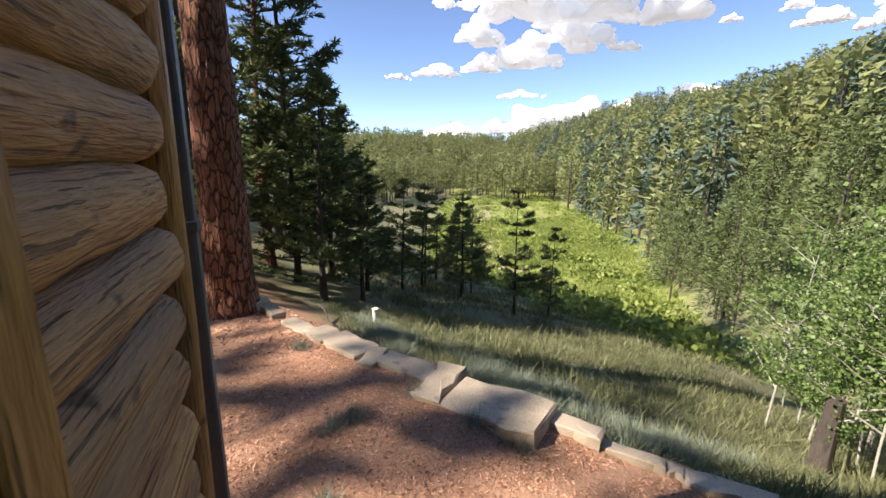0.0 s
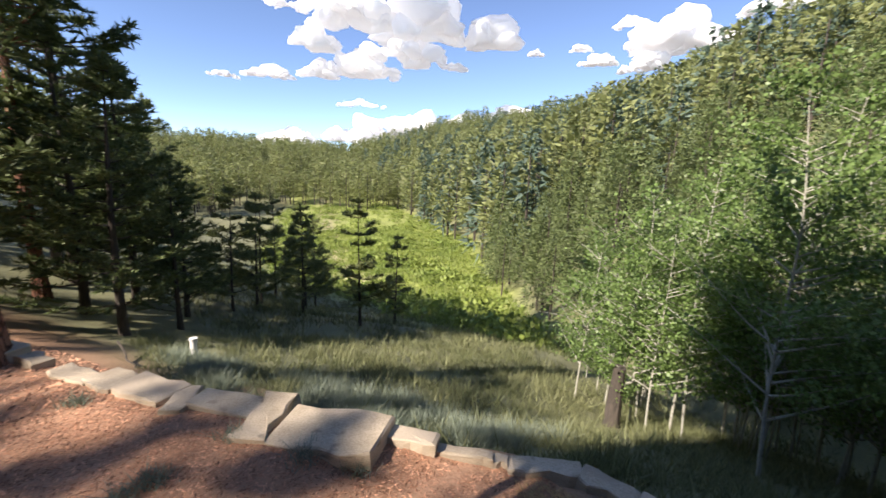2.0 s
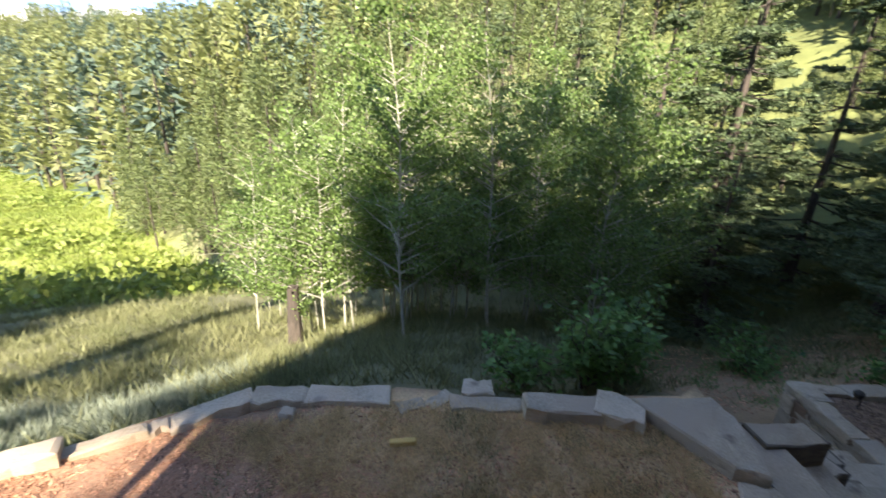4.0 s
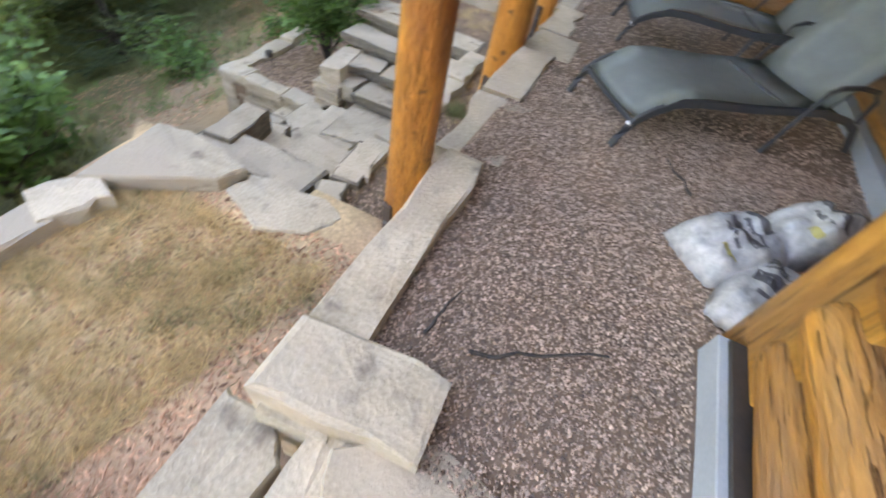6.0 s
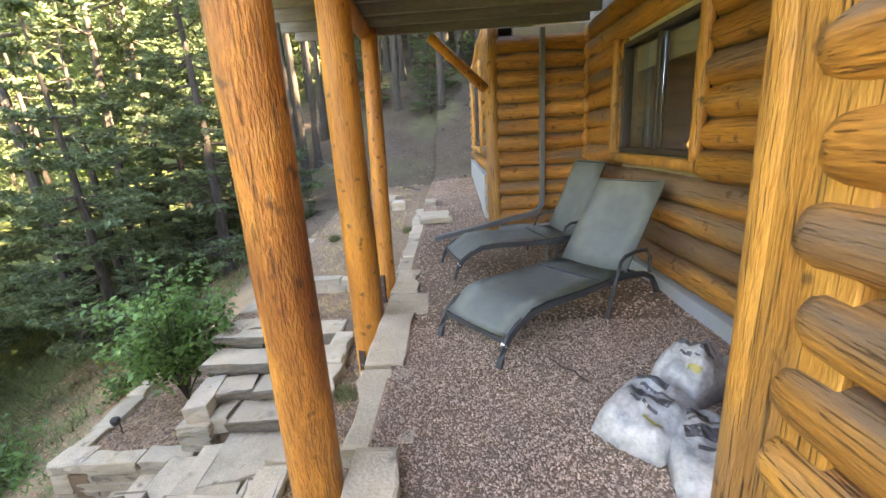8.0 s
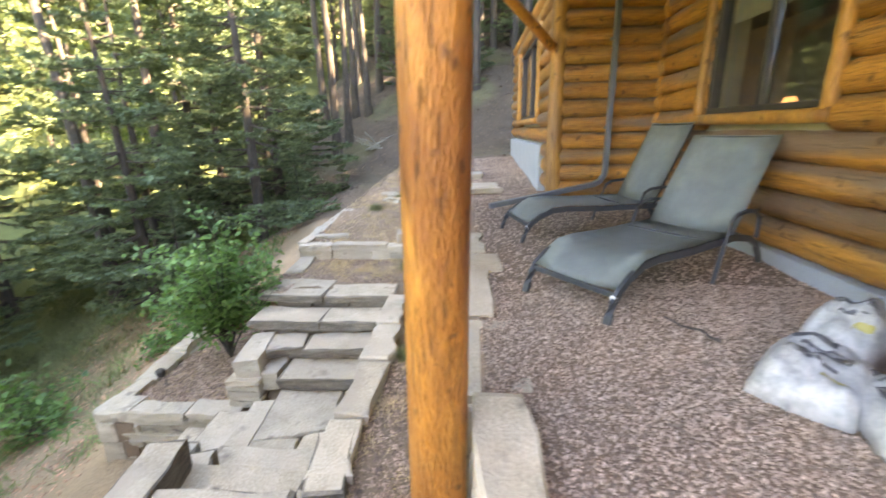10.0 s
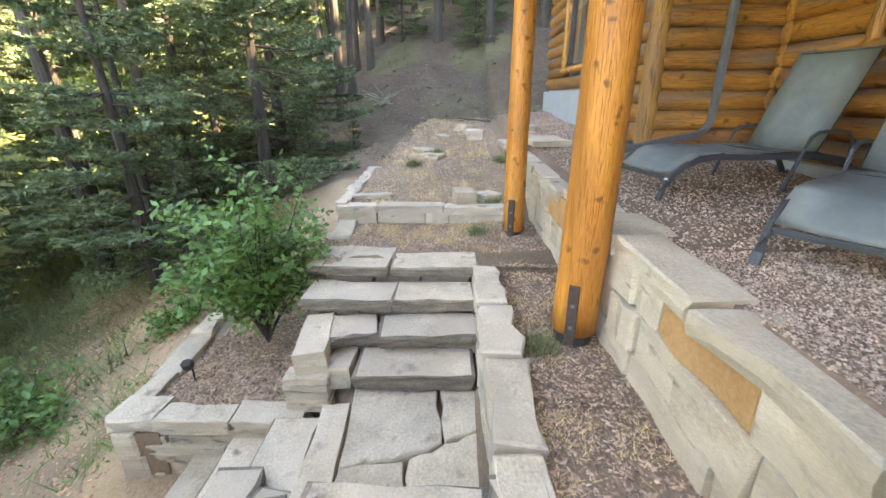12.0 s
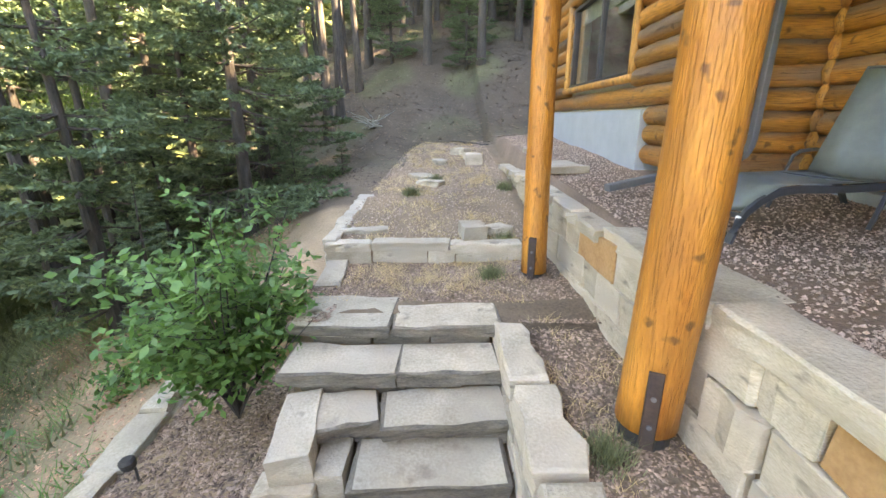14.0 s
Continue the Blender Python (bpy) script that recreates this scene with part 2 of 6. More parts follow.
def arrays(name, verts, faces, material, parent=None, label="", smooth=False):
    me = bpy.data.meshes.new(name)
    me.from_pydata(np.asarray(verts).tolist(), [], faces.tolist() if isinstance(faces, np.ndarray) else faces)
    if smooth:
        me.shade_smooth()
    return mesh_ob(name, me, material, parent, label)


def empty(name, at, label, category, group="", kind="", turn=0.0):
    ob = new(name)
    ob.matrix_basis = pose(*at, 0, 0, turn)
    return tagged(ob, label, category, group, kind)


def add_box(bm, a, b, bevel=0.0):
    vs = [bm.verts.new((x, y, z)) for x in (a[0], b[0]) for y in (a[1], b[1]) for z in (a[2], b[2])]
    fs = [bm.faces.new([vs[i] for i in q]) for q in ((0, 1, 3, 2), (4, 6, 7, 5), (0, 4, 5, 1), (2, 3, 7, 6), (0, 2, 6, 4), (1, 5, 7, 3))]
    if bevel:
        bmesh.ops.bevel(bm, geom=list({e for f in fs for e in f.edges}), offset=bevel, segments=1, affect="EDGES")
    return bm


def box(a, b, bevel=0.0):
    return add_box(bmesh.new(), a, b, bevel)


def tube(points, radii, sides=10, rough=0.0, closed=True, seed=0):
    """Verts and faces of a tube along points, with a rough skin and closed ends."""
    r = np.random.default_rng(seed)
    P = np.asarray(points, float)
    R = np.broadcast_to(np.asarray(radii, float), (len(P),))
    T = np.gradient(P, axis=0)
    T /= np.linalg.norm(T, axis=1)[:, None] + 1e-9
    ref = np.array([0, 0, 1.0]) if abs(T[0][2]) < 0.8 else np.array([1.0, 0, 0])
    U = np.cross(T, ref)
    U /= np.linalg.norm(U, axis=1)[:, None] + 1e-9
    V = np.cross(T, U)
    a = np.arange(sides) * 2 * np.pi / sides
    ring = np.cos(a)[None, :, None] * U[:, None] + np.sin(a)[None, :, None] * V[:, None]
    wob = 1 + rough * r.normal(size=(len(P), sides, 1))
    verts = (P[:, None] + ring * R[:, None, None] * wob).reshape(-1, 3)
    faces = []
    for i in range(len(P) - 1):
        for j in range(sides):
            k = (j + 1) % sides
            faces.append((i * sides + j, i * sides + k, (i + 1) * sides + k, (i + 1) * sides + j))
    if closed:
        faces.append(tuple(range(sides))[::-1])
        faces.append(tuple((len(P) - 1) * sides + j for j in range(sides)))
    return verts, faces


class Pile:
    """Gathers tubes and cards into one mesh."""
    def __init__(self):
        self.v, self.f, self.n = [], [], 0

    def add(self, verts, faces):
        self.v.append(np.asarray(verts))
        self.f += [tuple(i + self.n for i in f) for f in faces]
        self.n += len(verts)

    def cards(self, centre, along, across):
        """Four-cornered leaves: centre +- along, +- across (pointed at both ends)."""
        c, a, b = (np.asarray(q) for q in (centre, along, across))
        v = np.stack([c - a, c + b, c + a, c - b], 1).reshape(-1, 3)
        k = np.arange(len(c))[:, None] * 4 + np.arange(4) + self.n
        self.v.append(v)
        self.f += k.tolist()
        self.n += len(v)

    def ob(self, name, material, parent=None, label="", smooth=False):
        me = bpy.data.meshes.new(name)
        me.from_pydata(np.concatenate(self.v).tolist(), [], self.f)
        if smooth:
            me.shade_smooth()
        return mesh_ob(name, me, material, parent, label)


# ---- ground ----
EDGE_X = [-30, -9, -5.7, -4.1, -3.0, -2.3, -1.7, -0.85, -0.3, 0.75, 1.5, 2.0, 2.3]
EDGE_Y = [-9, -2.0, -0.5, 0.67, 1.1, 1.85, 2.4, 2.67, 2.9, 2.85, 2.9, 3.05, 3.1]


def sstep(a, b, x):
    t = np.clip((x - a) / (b - a), 0, 1)
    return t * t * (3 - 2 * t)


def valley(x, y):
    """The natural slope, valley floor and hills, without the terraces."""
    yc = np.where(x < 0, 9 - 0.45 * x, 9 - 0.12 * x)
    w = 1.0 + 13 * sstep(-2, -45, x)
    floor = -4.3 - 4.2 * sstep(10, -30, x)
    edge = np.interp(x, EDGE_X, EDGE_Y)
    edge = np.where(x > 2.3, 4.3 - 0.02 * x, edge)
    top = np.where(x < 2.3, -0.72, np.interp(x, [2.3, 3.5, 6, 9, 14], [-1.25, -1.85, -1.5, -0.7, 0.0]))
    near = top - np.interp(x, [-6, -2], [0.30, 0.40]) * (y - edge)
    far = floor + 0.36 * np.maximum(y - yc - w, 0)
    far = np.minimum(far, floor + 25)
    k = 1.2
    z = np.logaddexp(np.maximum(near, floor) / k, np.where(y > yc, far, floor) / k) * k - k * 0.5
    z = np.where(y < edge, top, np.minimum(np.maximum(near, floor - 0.5), 99))
    z = np.where(y > edge, np.maximum(np.maximum(near, floor), np.where(y > yc + w, far, -99)), z)
    z = z + np.minimum(0.42 * np.maximum(x - 13, 0), 22)
    z = z + np.minimum(0.14 * np.maximum(-x - 108, 0), 12)
    # Unseen rise behind the house, added to block the sun from the near ground
    z = z + 0.5 * np.maximum(-y - 9 - 0.15 * np.abs(x), 0)
    return z


def ground_z(x, y):
    x, y = np.asarray(x, float), np.asarray(y, float)
    z = valley(x, y)
    edge = np.interp(x, EDGE_X, EDGE_Y)
    lawn = np.interp(x, [-9, -5.5, -4, -2.5, -1.8, -1, 0, 2], [-0.6, -0.48, -0.51, -0.47, -0.59, -0.65, -0.64, -0.54]) + 0.25 * sstep(1.2, -0.2, y) * sstep(-2.5, -0.5, x)
    z = np.where((x < 2.14) & (y < edge), lawn, z)
    z = np.where((x >= 2.14) & (x <= 2.3) & (y < edge), np.where(y > 1.75, -1.2, lawn), z)
    far = sstep(4, 16, np.hypot(x - 2, y - 1.5))
    small = 0.012 * np.sin(2.3 * x + 1.1 * y) + 0.010 * np.sin(3.1 * y - 1.7 * x + 1) + 0.006 * np.sin(6.3 * x + 5.1 * y)
    large = 0.22 * np.sin(0.21 * x + 0.35 * y) + 0.16 * np.sin(0.43 * y - 0.31 * x + 2) + 0.06 * np.sin(1.1 * x - 0.9 * y)
    return near_terraces(x, y, z) + small + far * large


def near_terraces(x, y, z):
    # lower landing of the stair, terraces above it
    z = np.where((x > 2.3) & (x < 5.0) & (y < np.where(x < 3.95, 2.84, 3.2)) & (y > 1.0), -1.2, z)
    z = np.where((x > 3.3) & (x < 5.0) & (y < 1.75) & (y > 1.0), -0.67, z)
    z = np.where((x > 2.3) & (x <= 3.3) & (y < 1.75) & (y > 1.0), -0.68, z)
    z = np.where((x > 4.0) & (x < 5.6) & (y > 3.0) & (y < 4.3), -1.38, z)
    z = np.where((x > 4.9) & (x < 6.3) & (y > 1.0) & (y < 3.3), -0.62, z)
    z = np.where((x >= 6.3) & (x < 12) & (y > 0.9) & (y < 3.4 - 0.12 * (x - 6.3)), -0.47 + 0.135 * np.maximum(x - 6.3, 0), z)
    z = np.where((x >= 0.97) & (y < np.interp(x, [0.9, 2.2, 2.3, 9], [0.82, 0.84, 1.0, 1.1])), 0.06 * np.clip(x - 5.2, 0, 6) + np.minimum(0.42 * np.maximum(x - 13, 0), 22) + 0.5 * np.maximum(-y - 9 - 0.15 * np.abs(x), 0), z)
    z = np.where((x >= -0.2) & (x < 0.97) & (y < 0.72), -0.07, z)
    return z


def warped(n, lo, hi, mid, fine):
    t = np.linspace(-1, 1, n)
    k = np.sinh(t * 5.2) / np.sinh(5.2)
    return mid + np.where(k > 0, k * (hi - mid), -k * (lo - mid)) + t * fine


gx, gy = warped(350, -420, 300, 2.0, 4.0), warped(350, -120, 420, 1.5, 4.0)
GX, GY = np.meshgrid(gx, gy, indexing="ij")
GZ = ground_z(GX, GY)
idx = np.arange(GX.size).reshape(GX.shape)
faces = np.stack([idx[:-1, :-1], idx[1:, :-1], idx[1:, 1:], idx[:-1, 1:]], -1).reshape(-1, 4)
M_SOIL = mat("soil", (0.17, 0.11, 0.07), (0.30, 0.20, 0.13), 3, 40, 0.95, 0.6)


def ground_mat():
    """Soil, litter, gravel and turf: the cover's own colour, broken up at two scales."""
    m = mat("ground_cover", (0.55, 0.55, 0.55), (1.35, 1.3, 1.25), 1.3, 45, 0.95, 0.7)
    n, l = m.node_tree.nodes, m.node_tree.links
    at, mx = n.new("ShaderNodeAttribute"), n.new("ShaderNodeMixRGB")
    at.attribute_name, mx.blend_type = "cover", "MULTIPLY"
    mx.inputs[0].default_value = 1.0
    b = n["Principled BSDF"].inputs["Base Color"]
    l.new(b.links[0].from_socket, mx.inputs[1])
    l.new(at.outputs["Color"], mx.inputs[2])
    l.new(mx.outputs[0], b)
    return m


def cover_colour(x, y):
    """The colour of what covers the ground, by zones that blend into one another."""
    def blend(c, k, w):
        return c + (np.array(k) - c) * w[..., None]
    edge = np.interp(x, EDGE_X, EDGE_Y)
    wob = 0.5 * np.sin(x * 0.9 + 0.4 * y) + 0.4 * np.sin(y * 1.3 - x * 0.5)
    yc = np.where(x < 0, 9 - 0.45 * x, 9 - 0.12 * x)
    w = 1.0 + 13 * sstep(-2, -45, x)
    c = np.broadcast_to(np.array((0.17, 0.16, 0.085)), x.shape + (3,)).copy()
    c = blend(c, (0.19, 0.20, 0.11), sstep(0, 0.6, y - edge) * (x < 4))
    c = blend(c, (0.27, 0.32, 0.09), sstep(3, -1, np.abs(y - yc) - w + wob) * sstep(-6, -12, x))
    c = blend(c, (0.46, 0.36, 0.23), sstep(2.2, 0.6, np.hypot((x + 14) / 2.2, y - 13.2) + 0.4 * wob))
    c = blend(c, (0.42, 0.36, 0.24), sstep(1.6, 0.4, np.abs(y - yc + w * 0.45 + wob)) * sstep(-16, -24, x) * 0.8)
    c = blend(c, (0.40, 0.24, 0.15), sstep(1.2, 0.0, y - edge - 0.8 + 0.4 * wob) * (x < -3.0))
    c = blend(c, (0.44, 0.27, 0.18), sstep(0.1, -0.1, y - edge) * (x < 2.3))
    c = blend(c, (0.62, 0.46, 0.28), sstep(-0.2, 0.5, y - 1.9 + 0.3 * x + 0.3 * wob) * sstep(0.0, -0.2, y - edge) * sstep(-1.6, -0.8, x) * (x < 2.3))
    c = blend(c, (0.19, 0.135, 0.09), ((x > 2.3) & (y > 0.5)) * sstep(9.5, 6.5, y + wob) * sstep(14, 11, x))
    c = blend(c, (0.38, 0.265, 0.165), ((x > 2.0) & (x < 9) & (y > 3.2)) * sstep(8.2, 6.4, y + 0.6 * wob))
    c = blend(c, (0.15, 0.17, 0.07), ((x > 2.3) & (y > 4.9)) * sstep(-0.1, 0.5, np.sin(x * 1.4 + y) * np.sin(y * 1.7 - x * 0.6)) * 0.5)
    c = blend(c, (0.13, 0.14, 0.065), ((x > 2.3) & (x < 24)) * sstep(7.0, 9.0, y + wob) * 0.8)
    c = blend(c, (0.26, 0.185, 0.12), ((x > 5.2) & (y > 1.3) & (y < 3.4)) * sstep(12, 9, x))
    c = blend(c, (0.10, 0.076, 0.056), sstep(11, 14, x) * sstep(11, 8, y))
    c = blend(c, (0.12, 0.13, 0.06), sstep(13, 16, x) * sstep(0.1, 0.5, np.sin(x * 0.9 + y * 0.7) * np.sin(y * 1.1 - x * 0.5)) * 0.6)
    c = blend(c, (0.14, 0.17, 0.06), sstep(2.5, 4, x) * sstep(8, 11, y + wob))
    c = blend(c, (0.22, 0.15, 0.11), ((x > 0.85) & (y < 1.12) & (y > -1.6)) * sstep(13, 11, x))
    return c


ground = arrays("ground", np.stack([GX, GY, GZ], -1).reshape(-1, 3), faces, ground_mat(), smooth=True)
tint = ground.data.color_attributes.new("cover", "FLOAT_COLOR", "POINT")
tint.data.foreach_set("color", np.concatenate([cover_colour(GX, GY), np.ones(GX.shape + (1,))], -1).ravel())
tagged(ground, "sloping ground of pine litter, grass and meadow", "ground", kind="structure")

# ---- stones ----
def stone(length, width, thick, seed, rough=0.07, sides=None, sag=0.0):
    """An irregular quarried slab: top at z 0, uneven outline, chamfered and chipped edges."""
    r = np.random.default_rng(seed)
    n = sides or 10
    if sides is None:
        t = np.array([-1, -0.45, 0.1, 0.6, 1.0])
        out = [(a * length / 2, -width / 2) for a in t] + [(a * length / 2, width / 2) for a in t[::-1]]
    else:
        out = [(math.cos(a) * length / 2, math.sin(a) * width / 2) for a in np.arange(n) * 2 * np.pi / n]
    out = np.array(out) + r.normal(size=(len(out), 2)) * rough * 0.55 * min(width, 0.3) * np.array([0.5, 1.0])
    n = len(out)
    c = min(0.009, thick * 0.2)
    rings = []
    for shrink, z, j in ((1 - 2.2 * c / max(width, 0.1), 0, 0.004), (1.0, -c, 0.006), (0.995, -thick * 0.55, 0.007), (0.975, -thick, 0.006)):
        q = np.c_[out * shrink + r.normal(size=out.shape) * j, np.full(n, z) + r.normal(size=n) * j * 0.7]
        rings.append(q)
    v = np.concatenate(rings + [np.array([[0, 0, sag]])])
    f = [(i * n + k, i * n + (k + 1) % n, (i + 1) * n + (k + 1) % n, (i + 1) * n + k)[::-1] for i in range(3) for k in range(n)]
    f += [(k, (k + 1) % n, 4 * n) for k in range(n)]
    f.append(tuple(3 * n + k for k in range(n))[::-1])
    return v, f


def block(length, depth, height, seed):
    """A split wall stone: a slightly crooked chamfered box about its middle."""
    r = np.random.default_rng(seed)
    c = 0.012
    h = np.array((length, depth, height)) / 2
    rings = []
    for t, k in ((-1, 1 - 2 * c / length), (-1 + 2 * c / length, 1), (-0.3, 1), (0.35, 1), (1 - 2 * c / length, 1), (1, 1 - 2 * c / length)):
        ring = []
        for a, b in ((-1, -1 + 0.08), (-1 + 0.05, -1), (1 - 0.05, -1), (1, -1 + 0.08), (1, 1 - 0.08), (1 - 0.05, 1), (-1 + 0.05, 1), (-1, 1 - 0.08)):
            q = np.array((t, a, b)) * h
            if abs(t) == 1:
                q[1:] -= np.sign(q[1:]) * c
            ring.append(q)
        rings.append(np.array(ring) + r.normal(size=3) * 0.004 + r.normal(size=(8, 3)) * [0.003, 0.006, 0.003])
    v = np.concatenate(rings)
    f = [(i * 8 + k, i * 8 + (k + 1) % 8, i * 8 + 8 + (k + 1) % 8, i * 8 + 8 + k) for i in range(5) for k in range(8)]
    f += [tuple(range(8))[::-1], tuple(range(40, 48))]
    return v, [g[::-1] for g in f]


def place_stone(name, x, y, z, length, width, thick, turn, seed, parent=None, material=None, rough=0.09, tilt=0.0, roll=0.0, sides=None, stained=False):
    v, f = stone(length, width, thick, seed, rough, sides)
    ob = arrays(name, v, f, material or M_STONE, parent)
    # Chamfer and side faces take the darker sandstone, the top keeps its own
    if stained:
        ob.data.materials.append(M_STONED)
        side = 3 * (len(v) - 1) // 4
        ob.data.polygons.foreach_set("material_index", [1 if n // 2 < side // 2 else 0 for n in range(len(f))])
    m = pose(x, y, z, roll, tilt, turn)
    ob.matrix_basis = m if parent is None else parent.matrix_basis.inverted() @ m
    return ob


# edging stones round the litter bed and the lawn: x, y, top, length, width, thickness, turn
EDGING = [(-5.81, -0.64, -0.42, 0.42, 0.24, 0.12, 28), (-5.40, -0.40, -0.45, 0.36, 0.18, 0.12, 20), (-4.83, -0.11, -0.47, 0.56, 0.22, 0.12, 27),
          (-4.50, 0.15, -0.46, 0.40, 0.27, 0.14, 20), (-4.14, 0.38, -0.46, 0.58, 0.33, 0.14, 30), (-3.79, 0.57, -0.47, 0.38, 0.20, 0.12, -33),
          (-3.48, 0.85, -0.46, 0.66, 0.28, 0.16, 36), (-3.06, 1.02, -0.42, 0.64, 0.26, 0.14, -45), (-2.56, 1.30, -0.41, 0.82, 0.50, 0.16, 33),
          (-2.20, 1.77, -0.46, 0.44, 0.17, 0.10, 36), (-1.88, 2.04, -0.54, 0.42, 0.11, 0.12, 40), (-1.68, 2.22, -0.57, 0.11, 0.11, 0.12, 40),
          (-1.44, 2.43, -0.58, 0.52, 0.18, 0.14, 45), (-1.07, 2.63, -0.59, 0.42, 0.19, 0.14, 6), (-0.57, 2.71, -0.60, 0.64, 0.21, 0.16, 7),
          (-0.09, 2.67, -0.62, 0.20, 0.12, 0.10, 26), (0.11, 2.76, -0.62, 0.23, 0.12, 0.12, 51), (0.46, 2.71, -0.59, 0.54, 0.15, 0.14, 4),
          (0.39, 2.98, -0.65, 0.25, 0.17, 0.12, 4), (0.98, 2.66, -0.49, 0.52, 0.20, 0.20, 1), (1.38, 2.64, -0.47, 0.32, 0.24, 0.16, -21)]
for i, (x, y, z, L, W, T, a) in enumerate(EDGING):
    big = 0.12 if L < 0.75 else 0.16
    ob = place_stone("edging_stone", x, y, z, L, W, T + 0.10, a, 100 + i, rough=big, tilt=(-3 if i == 8 else 0))
    tagged(ob, "large tilted buff sandstone slab edging the litter bed" if i == 8 else "weathered buff sandstone block edging the bed", "stone", "edging stones")
ob = place_stone("edging_stone", -2.18, 1.76, -0.57, 0.42, 0.20, 0.14, 33, 150)
tagged(ob, "lower sandstone block under another edging stone", "stone", "edging stones")


def poly_mesh(pts, z, thick, seed):
    r = np.random.default_rng(seed)
    q = []
    P2 = np.array(pts, float)
    for a, b in zip(P2, np.roll(P2, -1, 0)):
        for t in (0, 0.33, 0.66):
            q.append(a + (b - a) * t + (r.normal(size=2) * 0.012 if t else 0))
    q = np.array(q)
    c = q.mean(0)
    n = len(q)
    v = np.concatenate([np.c_[c + (q - c) * s, np.full(n, z) - dz + r.normal(size=n) * 0.003] for s, dz in ((0.965, 0), (1, 0.014), (0.985, thick))] + [[(*c, z + 0.004)]])
    f = [(i * n + k, (i + 1) * n + k, (i + 1) * n + (k + 1) % n, i * n + (k + 1) % n) for i in (0, 1) for k in range(n)]
    f += [(k, (k + 1) % n, 3 * n) for k in range(n)] + [tuple(2 * n + k for k in range(n))[::-1]]
    area = sum(a[0] * b[1] - a[1] * b[0] for a, b in zip(q, np.roll(q, -1, 0)))
    if area < 0:
        f = [g[::-1] for g in f]
    return v, f


def poly_slab(name, pts, z, thick, seed, label):
    v, f = poly_mesh(pts, z, thick, seed)
    return tagged(arrays(name, v, f, M_STONE), label, "stone", "flagstones")


poly_slab("flagstone", [(1.47, 2.72), (2.04, 2.80), (2.10, 2.60), (2.03, 2.10), (1.86, 2.16)], -0.45, 0.10, 1, "pale triangular flagstone at the corner of the lawn")
poly_slab("flagstone", [(1.88, 2.14), (2.06, 2.12), (2.14, 1.62), (2.06, 1.46), (1.86, 1.55), (1.74, 1.81)], -0.52, 0.10, 2, "grey flagstone set flush in the lawn by the steps")
poly_slab("flagstone", [(0.25, 0.99), (0.60, 1.06), (0.94, 1.08), (0.93, 0.89), (0.84, 0.80), (0.55, 0.83), (0.25, 0.92)], -0.10, 0.11, 3, "pinkish cracked sandstone slab forming a rough step")
poly_slab("flagstone", [(0.50, 0.76), (0.98, 0.76), (1.04, 0.66), (0.86, 0.55), (0.46, 0.58)], -0.03, 0.12, 4, "grey flagstone step beside the gravel terrace")
poly_slab("flagstone", [(0.72, 0.60), (0.92, 0.68), (1.08, 0.42), (1.02, 0.20), (0.66, 0.30)], 0.005, 0.10, 5, "broad pale flagstone beside the gravel terrace")
poly_slab("flagstone", [(0.02, 0.98), (0.20, 1.02), (0.24, 0.90), (0.05, 0.86)], -0.20, 0.12, 6, "small sandstone slab in the lawn edge")
poly_slab("flagstone", [(0.90, 0.93), (1.0, 0.94), (1.0, 0.72), (0.93, 0.70)], -0.02, 0.12, 7, "lower block under a terrace edge stone")

# raised edge of the gravel terrace
RIM = [(1.76, 0.885, 0.06, 1.10, 0.21, 0.22, 3, "long pale sandstone beam edging the gravel terrace"), (1.08, 0.71, 0.08, 0.50, 0.26, 0.16, 92, "rough pale sandstone block at the terrace corner")]
for i, (x, y, z, L, W, T, a, lab) in enumerate(RIM):
    tagged(place_stone("rim_stone", x, y, z, L, W, T + 0.1, a, 200 + i, rough=0.10), lab, "stone", "terrace rim stones")


def wall_of_stones(name, start, end, z0, z1, depth, seed, label, courses=3, caps=None, rust=()):
    """A dry stone wall from start to end, its face on the left of that way; caps: (from, to, out, top)."""
    r = np.random.default_rng(seed)
    a, b = np.array(start, float), np.array(end, float)
    run = np.linalg.norm(b - a)
    u = (b - a) / run
    nrm = np.array([-u[1], u[0]])
    turn = math.degrees(math.atan2(u[1], u[0]))
    wall = part(name, box((0, -depth, z0), (run, -0.03, z1 - 0.02)), M_SOIL)
    wall.matrix_basis = pose(a[0], a[1], 0, 0, 0, turn)
    tagged(wall, label, "retaining wall", kind="structure")
    hs = np.cumsum(np.r_[0, r.uniform(0.8, 1.25, courses)])
    hs = z0 + (z1 - z0) * hs / hs[-1]
    for c in range(courses):
        s = -0.02
        while s < run - 0.06:
            L = min(r.uniform(0.22, 0.75), run - s)
            if run - s - L < 0.12:
                L = run - s
            h = hs[c + 1] - hs[c]
            mid = a + u * (s + L / 2) + nrm * (r.uniform(-0.012, 0.014) - 0.07)
            is_rust = any(abs(s + L / 2 - q) < 0.25 and c == courses - 1 for q in rust)
            v, f = block(L - 0.008, 0.16, h - 0.006, int(r.integers(1e6)))
            ob = arrays("stone_block", v, f, M_STONER if is_rust else M_STONE, wall)
            ob.matrix_basis = wall.matrix_basis.inverted() @ pose(mid[0], mid[1], (hs[c] + hs[c + 1]) / 2, 0, 0, turn)
            s += L
    for i, (s0, s1, out, w, top, thick) in enumerate(caps or ()):
        mid = a + u * (s0 + s1) / 2 + nrm * (out - w / 2)
        place_stone("cap_stone", mid[0], mid[1], top, s1 - s0 - 0.012, w, thick, turn + r.uniform(-3, 3), seed * 7 + i, wall, rough=0.11)
    return wall


